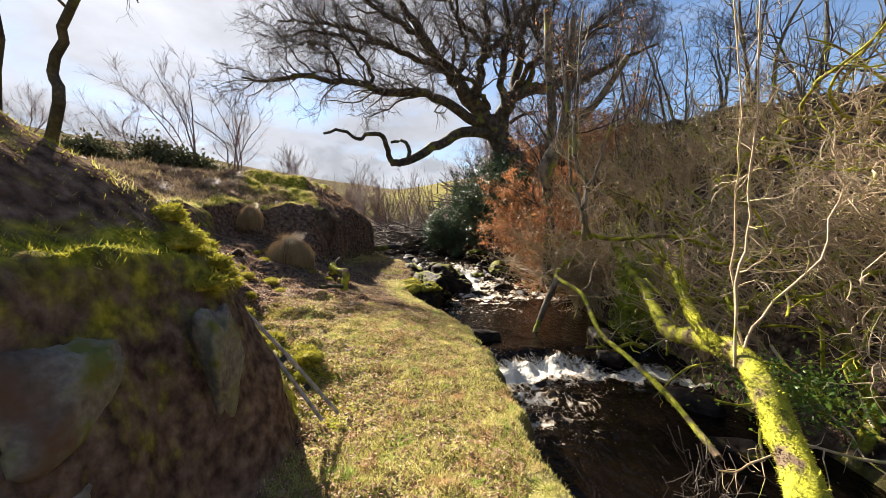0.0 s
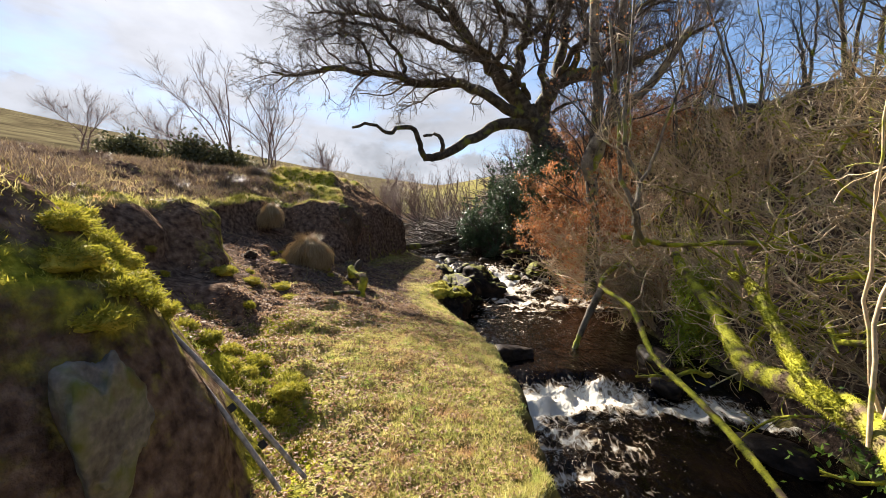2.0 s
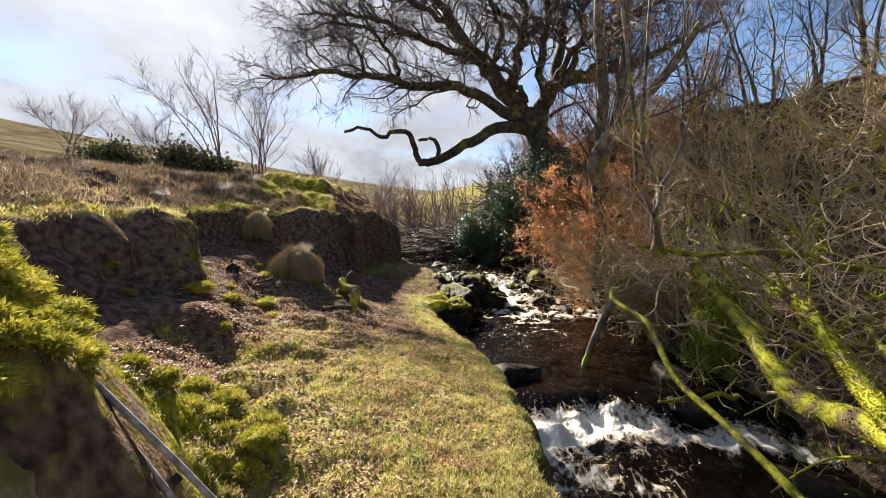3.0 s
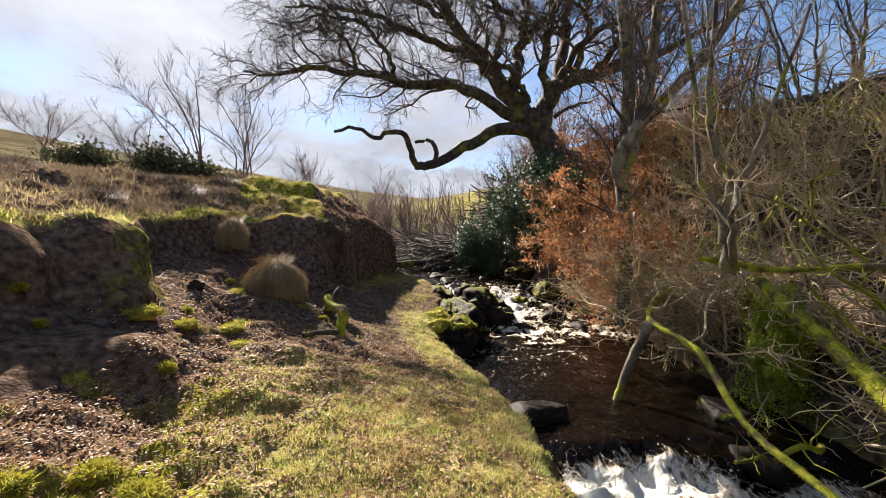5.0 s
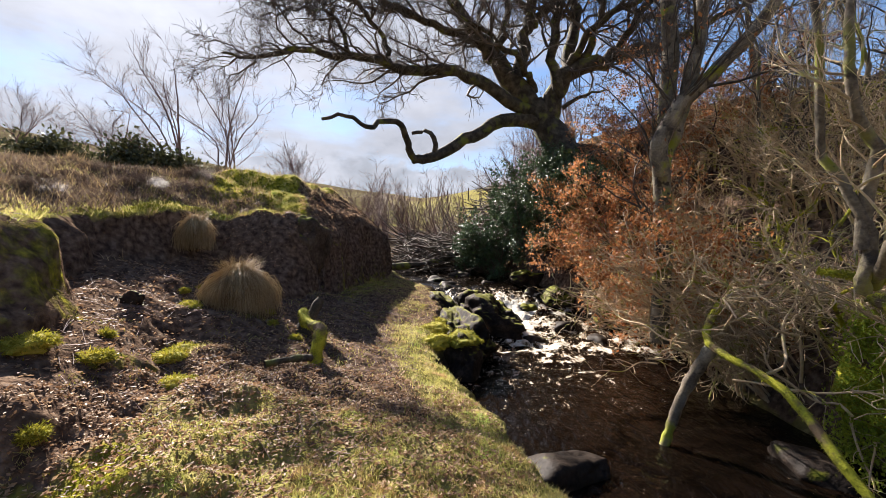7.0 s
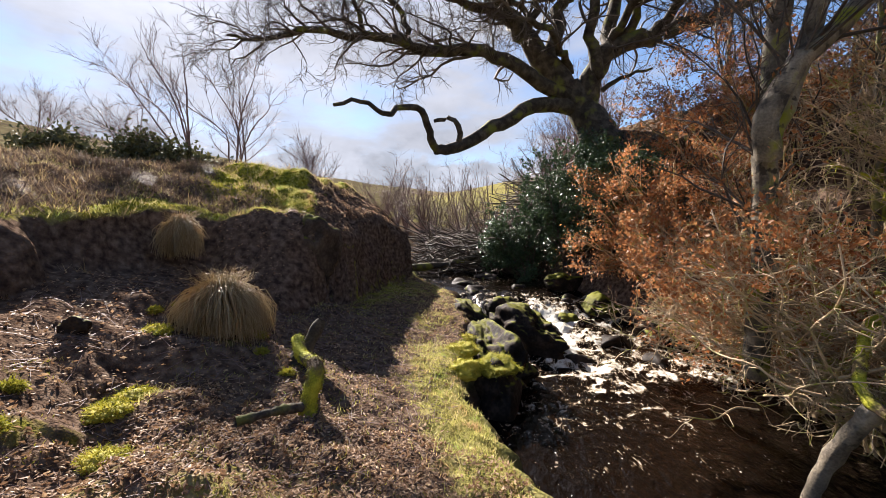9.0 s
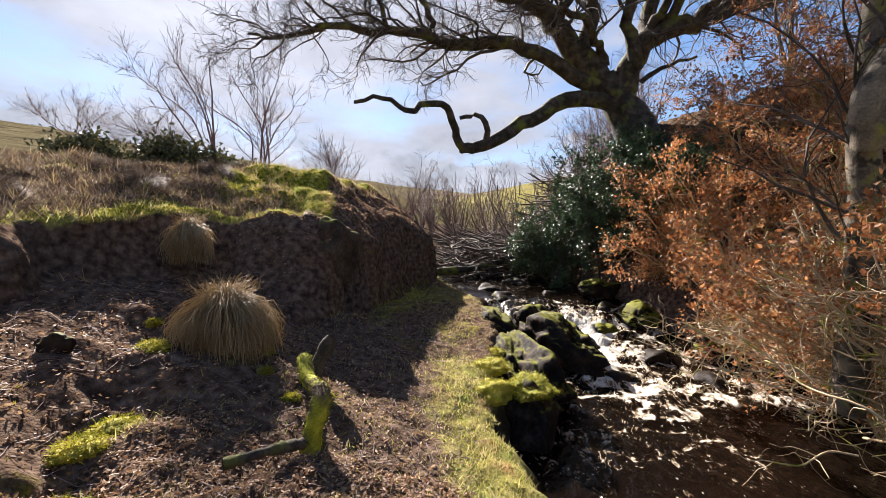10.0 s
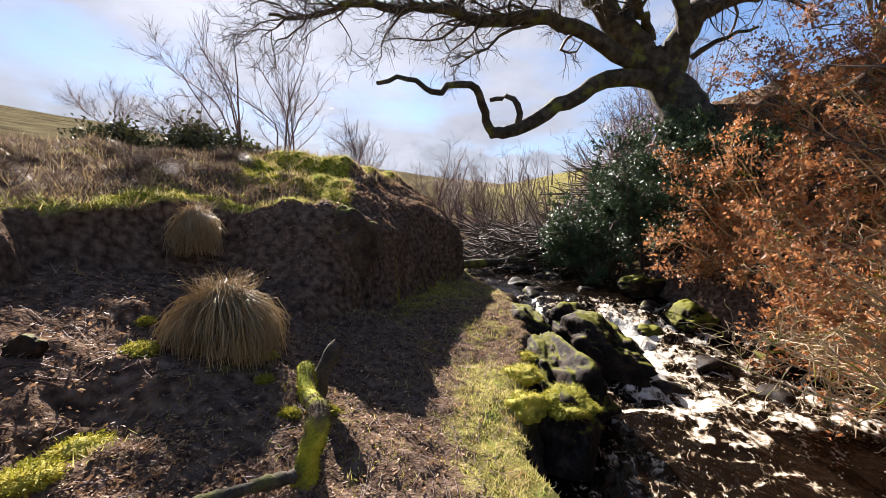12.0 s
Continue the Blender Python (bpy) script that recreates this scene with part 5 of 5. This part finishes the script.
ob = new("hanging_moss", mesh_of("hanging_moss", V - np.array([3.5, 7.8, 0.9]), F, M_fresh))
ob.location = (3.5, 7.8, 0.9)
tagged(ob, "bright green moss and fern hanging over a boulder at the water", "moss")
n = 60
d = rng.normal(size=(n, 3)) * [0.5, 0.5, 1.0]
d /= np.linalg.norm(d, axis=1, keepdims=True)
P0 = np.array([2.15, 3.35, -0.55]) + rng.normal(size=(n, 3)) * [0.14, 0.14, 0.10]
P = np.stack([P0 + d * q * rng.uniform(0.1, 0.35, (n, 1)) + rng.normal(size=(n, 3)) * 0.015 for q in (0, 0.4, 0.7, 1)], 1)
ob = new("driftwood", mesh_of("driftwood", *shifted(tubes(P, np.full((n, 4), 0.0045), 4), np.array([2.15, 3.35, -0.55])), M_twig))
ob.location = (2.15, 3.35, -0.55)
tagged(ob, "tangle of washed-up sticks and roots caught at the leaning trunk", "driftwood")

# brash heap beyond the water
n = 1700
P0 = np.stack([rng.uniform(-3.2, 1.6, n), rng.uniform(18, 24, n), np.zeros(n)], 1)
P0[:, 2] = on_ground(P0[:, 0], P0[:, 1]) + rng.uniform(0.0, 1.5, n)
d = rng.normal(size=(n, 3)) * [1, 0.5, 0.35]
d /= np.linalg.norm(d, axis=1, keepdims=True)
L = rng.uniform(0.6, 2.2, n)
P = np.stack([P0 + d * (L * q)[:, None] + rng.normal(size=(n, 3)) * 0.06 for q in (0, 0.33, 0.66, 1.0)], 1)
brash = thing("brash_heap", "heap of fallen bare branches beyond the stream", "brushwood", at=(-0.8, 20, 0.8), kind="stuff")
part("branches", mesh_of("branches", *shifted(tubes(P, rng.uniform(0.012, 0.045, (n, 1)) * np.array([[1, 0.8, 0.6, 0.3]]), 4), np.array([-0.8, 20, 0.8])), M_twig), brash)

def moss_clump(x, y, r, h=0.5, mat=None, z=None):
    z = gz(x, y) if z is None else z
    bm = bmesh.new()
    bmesh.ops.create_icosphere(bm, subdivisions=5 if r > 0.24 else 4, radius=1.0)
    o = Vector((x * 5, y * 5, 0))
    for v in bm.verts:
        d = v.co.normalized()
        k = 1 + 0.45 * noise.noise(d * 1.4 + o) + 0.2 * noise.noise(d * 4 + o) + 0.14 * noise.noise(d * 10 + o) + 0.07 * noise.noise(d * 24 + o)
        v.co = Vector((d.x * k * r, d.y * k * r, d.z * k * r * h))
    V = np.array([v.co[:] for v in bm.verts])
    F = np.array([[v.index for v in f.verts] for f in bm.faces])
    bm.free()
    up = V[:, 2] > -0.1 * r
    src = V[up][rng.integers(0, up.sum(), 5000 if r > 0.24 else 2200)] * 1.0
    src = src + rng.normal(size=src.shape) * 0.012
    d = src / np.linalg.norm(src, axis=1, keepdims=True) + rng.normal(size=src.shape) * 0.7
    side = rng.normal(size=src.shape) * 0.0035
    T = np.stack([src - side, src + side, src + d * rng.uniform(0.006, 0.02, (len(src), 1))], 1).reshape(-1, 3)
    ob = thing("moss_clump", "cushion of bright yellow-green moss on the bank", "moss", "moss cushions", (x, y, z + 0.02 * r))
    part("cushion", mesh_of("cushion", V, F, mat or M_moss), ob)
    tagged(part("frond", mesh_of("frond", T, np.arange(len(T)).reshape(-1, 3), mat or M_moss), ob), kind="stuff")
    return ob


for x_, y_, z_, r_ in [(-0.47, 10.1, 0.02, 0.26), (-0.85, 9.9, 0.05, 0.2), (-0.95, 10.6, 0.08, 0.2), (-0.95, 11.3, 0.06, 0.13), (-0.85, 11.9, 0.03, 0.12), (-1.2, 12.6, 0.12, 0.15)]:
    moss_clump(x_, y_, r_, 0.5, M_moss, z_)
extra_moss = [(-1.42 - 1.3 * q + 0.12 * math.sin(k * 2.3), 2.72 + 0.9 * q + 0.2 * math.sin(k * 5.1), 0.06 + 0.03 * (k % 3)) for k, q in enumerate(np.linspace(0, 1, 34))] + [(-rng.uniform(1.25, 2.3), rng.uniform(3.7, 4.5), rng.uniform(0.05, 0.11)) for _ in range(14)] + [(-rng.uniform(2.0, 4.0), rng.uniform(5.2, 9.0), rng.uniform(0.03, 0.06)) for _ in range(12)] 
for x_, y_, r_ in extra_moss + [(-3.25, 7.6, 0.16), (-3.15, 7.3, 0.12), (-2.75, 6.9, 0.13), (-3.7, 8.3, 0.12), (-3.2, 6.6, 0.1), 
                   (-3.4, 6.3, 0.13)]:
    moss_clump(x_, y_, r_)
stone("bank_stone", "small grey stone half under moss on the bank", (-3.95, 7.75, 0.95), (0.13, 0.11, 0.10), M_bank_rock, 41)

# two metal rods leaning at the outcrop
rods = thing("rod_pair", "pair of grey metal rods lashed together leaning on the mossy bank", "rod", at=(-1.50, 3.1, 0.7))
hub = np.array([-1.50, 3.1, 0.7])
for nm, a, b in [("rod", (-1.52, 3.10, 0.96), (-0.80, 3.30, 0.02)), ("rod", (-1.50, 3.06, 0.92), (-0.88, 3.14, 0.04))]:
    P = smooth_path([a, tuple((np.array(a) + b) / 2 + np.array([0, 0, 0.02])), b], 6)[None]
    part(nm, mesh_of(nm, *shifted(tubes(P, np.full((1, 6), 0.015), 8), hub), M_rod), rods)
for q in (0.02, 0.5, 0.75):
    c = np.array([-1.51, 3.08, 0.94]) * (1 - q) + np.array([-0.84, 3.22, 0.03]) * q + np.array([0, 0, 0.02]) * (q > 0.3) * (q < 0.9)
    dd = np.array([0.6, 0.12, -0.8]) * 0.02
    part("binding", mesh_of("binding", *shifted(tubes(np.array([[c - dd, c, c + dd]]), np.full((1, 3), 0.022), 8), hub), M_binding), rods)

stemmed("birch_tree", "thin grey tree on top of the mossy outcrop", "tree", (-2.72, 2.95, 2.1), [([(-2.72, 2.95, 2.05), (-2.59, 2.9, 2.36), (-2.63, 2.9, 2.56), (-2.5, 2.85, 2.77), (-2.37, 2.8, 2.96), (-2.2, 2.8, 3.6), (-2.3, 3.2, 4.6)], 0.040, 0.02)],
        [dict(count=12, length=(0.4, 1.2), k=6, start=0.6)], M_bark, M_twig)
stemmed("birch_tree", "thin grey tree on top of the mossy outcrop", "tree", (-3.0, 2.9, 2.2), [([(-3.05, 2.9, 2.1), (-2.88, 2.8, 2.6), (-2.75, 2.7, 3.1), (-2.9, 3.2, 4.2), (-3.2, 3.8, 4.6), (-3.1, 4.0, 4.1), (-2.9, 4.05, 3.6)], 0.03, 0.006)],
        [dict(count=14, length=(0.3, 0.7), k=6, start=0.6, lift=-0.1), dict(count=26, length=(0.1, 0.3), start=0.4, k=4)], M_bark, M_twig)


# fence on the far field
fence = thing("field_fence", "line of weathered posts across the far field", "fence", at=(-8, 40, gz(-8, 40)))
for k in range(14):
    fx_, fy_ = -9 + k * 1.9, 40 + k * 0.5
    z0 = gz(fx_, fy_)
    p = np.array([[(fx_, fy_, z0 - 0.2), (fx_, fy_, z0 + 0.5), (fx_ + 0.02, fy_, z0 + 1.15)]])
    part("post", mesh_of("post", *shifted(tubes(p, np.full((1, 3), 0.06), 6), np.array([-8, 40, gz(-8, 40)])), M_twig), fence)


# ---- grass, moss and litter ----
def blades(n, x0, x1, y0, y1, height, width, accept, lean=0.6):
    x, y = rng.uniform(x0, x1, n), rng.uniform(y0, y1, n)
    ok = accept(x, y) & ((on_ground(x, y, GS) < 1.4) | (on_ground(x, y, GM) > 0.6))
    x, y = x[ok], y[ok]
    n = len(x)
    base = np.stack([x, y, on_ground(x, y) - 0.004], 1)
    a = rng.uniform(0, 2 * np.pi, n)
    side = np.stack([np.cos(a), np.sin(a), np.zeros(n)], 1) * (rng.uniform(*width, n) / 2)[:, None]
    tilt = rng.normal(size=(n, 3)) * lean
    tilt[:, 2] = 1
    tilt /= np.linalg.norm(tilt, axis=1, keepdims=True)
    clump = 1 + 0.7 * wave_noise(x, y, 0.13, 71) + 0.4 * wave_noise(x, y, 0.5, 72)
    tip = base + tilt * (rng.uniform(*height, n) * np.clip(clump, 0.35, 2.2))[:, None]
    V = np.stack([base - side, base + side, tip], 1).reshape(-1, 3)
    return V, np.arange(3 * n).reshape(n, 3)


def cover(grid, x, y):
    return on_ground(x, y, grid)


def edge_x(y):
    return line(EDGE, y)[0] + edge_wobble(y)


patch = lambda x, y, s, k: wave_noise(x, y, s, k)
g_near = blades(330000, -3.2, 0.9, 1.3, 7.0, (0.015, 0.06), (0.004, 0.009), lambda x, y: (x < edge_x(y) + 0.05) & (rng.random(len(x)) < 0.25 + cover(GT, x, y)) & (patch(x, y, 0.3, 61) + (x + 0.8) * 0.35 > -0.12), 0.9)
g_mid = blades(200000, -5.0, 0.6, 7.0, 17.5, (0.02, 0.07), (0.006, 0.012), lambda x, y: (x < edge_x(y) + 0.06) & (rng.random(len(x)) < cover(GT, x, y) ** 2 * 1.4), 0.8)
g_top = blades(160000, -11, -3.0, 3.0, 18, (0.03, 0.10), (0.006, 0.014), lambda x, y: rng.random(len(x)) < cover(GT, x, y), 0.8)
tagged(new("turf", mesh_of("turf", *gather([g_near, g_mid, g_top]), M_grass_blade, False)), "short yellow-green turf on the stream bank", "grass", kind="stuff")
m_near = blades(260000, -6.5, 0.9, 1.0, 12.0, (0.012, 0.04), (0.005, 0.012), lambda x, y: (x < edge_x(y)) & (rng.random(len(x)) < (cover(GM, x, y) - 0.1) * 1.6), 0.9)
tagged(new("moss_cover", mesh_of("moss_cover", *m_near, M_moss, False)), "yellow-green moss on the bank edges", "moss", kind="stuff")
h_top = blades(250000, -15, -4.4, 4.0, 21, (0.05, 0.2), (0.008, 0.018), lambda x, y: (patch(x, y, 0.8, 64) > -0.25) & (cover(GM, x, y) < 0.55) & (x < line(TOP, y)[0] - 0.2), 0.9)
tagged(new("heather_cover", mesh_of("heather_cover", *h_top, M_heather, False)), "brown heather and bracken on the plateau", "heather", kind="stuff")
d_top = blades(45000, -14, -4.2, 4.0, 20, (0.05, 0.22), (0.006, 0.014), lambda x, y: (cover(GT, x, y) < 0.7) & (patch(x, y, 1.1, 63) > 0.05), 0.7)
e_fr = blades(16000, -1.6, 1.1, 1.5, 13, (0.03, 0.10), (0.004, 0.008), lambda x, y: np.abs(x - edge_x(y)) < 0.07, 0.9)
tagged(new("dead_grass", mesh_of("dead_grass", *gather([d_top, e_fr]), M_pale_blade, False)), "pale dead grass on the plateau and water's edge", "grass", kind="stuff")


def litter(n, x0, x1, y0, y1, size, accept):
    x, y = rng.uniform(x0, x1, n), rng.uniform(y0, y1, n)
    ok = accept(x, y) & (on_ground(x, y, GS) < 1.4)
    x, y = x[ok], y[ok]
    c = np.stack([x, y, on_ground(x, y) + rng.uniform(0.004, 0.03, len(x))], 1)
    return leaf_quads(c, size, 0.6)


l1 = litter(44000, -3.0, 0.6, 1.2, 8.0, (0.009, 0.024), lambda x, y: (x < edge_x(y)) & ((x > -1.25) | (y > 3.6)) & (patch(x, y, 0.6, 65) + rng.random(len(x)) * 0.6 > -0.02 + (x + 0.8) * 0.2))
l2 = litter(19000, -5.0, -0.8, 6.0, 16.0, (0.010, 0.026), lambda x, y: (x < edge_x(y)) & (rng.random(len(x)) < 0.9 - cover(GT, x, y)))
l3 = litter(8000, 3.0, 8.0, 2.0, 17.0, (0.02, 0.05), lambda x, y: x > line(SHORE, y)[0] + 0.1)
tagged(new("leaf_litter", mesh_of("leaf_litter", *gather([l1, l2, l3]), M_litter, False)), "brown dead leaves scattered over the grass and banks", "leaves", kind="stuff")
n = 1700
x, y = rng.uniform(-4.6, -0.9, n), rng.uniform(6.2, 11.5, n)
a = rng.uniform(0, 2 * np.pi, n)
L = rng.uniform(0.05, 0.28, n)
ends = [np.stack([x + np.cos(a) * L * q, y + np.sin(a) * L * q, np.zeros(n)], 1) for q in (0, 0.5, 1)]
for e in ends:
    e[:, 2] = on_ground(e[:, 0], e[:, 1]) + 0.012
flat_lie = np.abs(ends[2][:, 2] - ends[0][:, 2]) < 0.5 * L
ends = [e[flat_lie] for e in ends]
n = int(flat_lie.sum())
tagged(new("twig_litter", mesh_of("twig_litter", *tubes(np.stack(ends, 1), np.full((n, 3), 0.0028), 3), M_purple)), "small dead twigs lying on the bank", "twigs", kind="stuff")
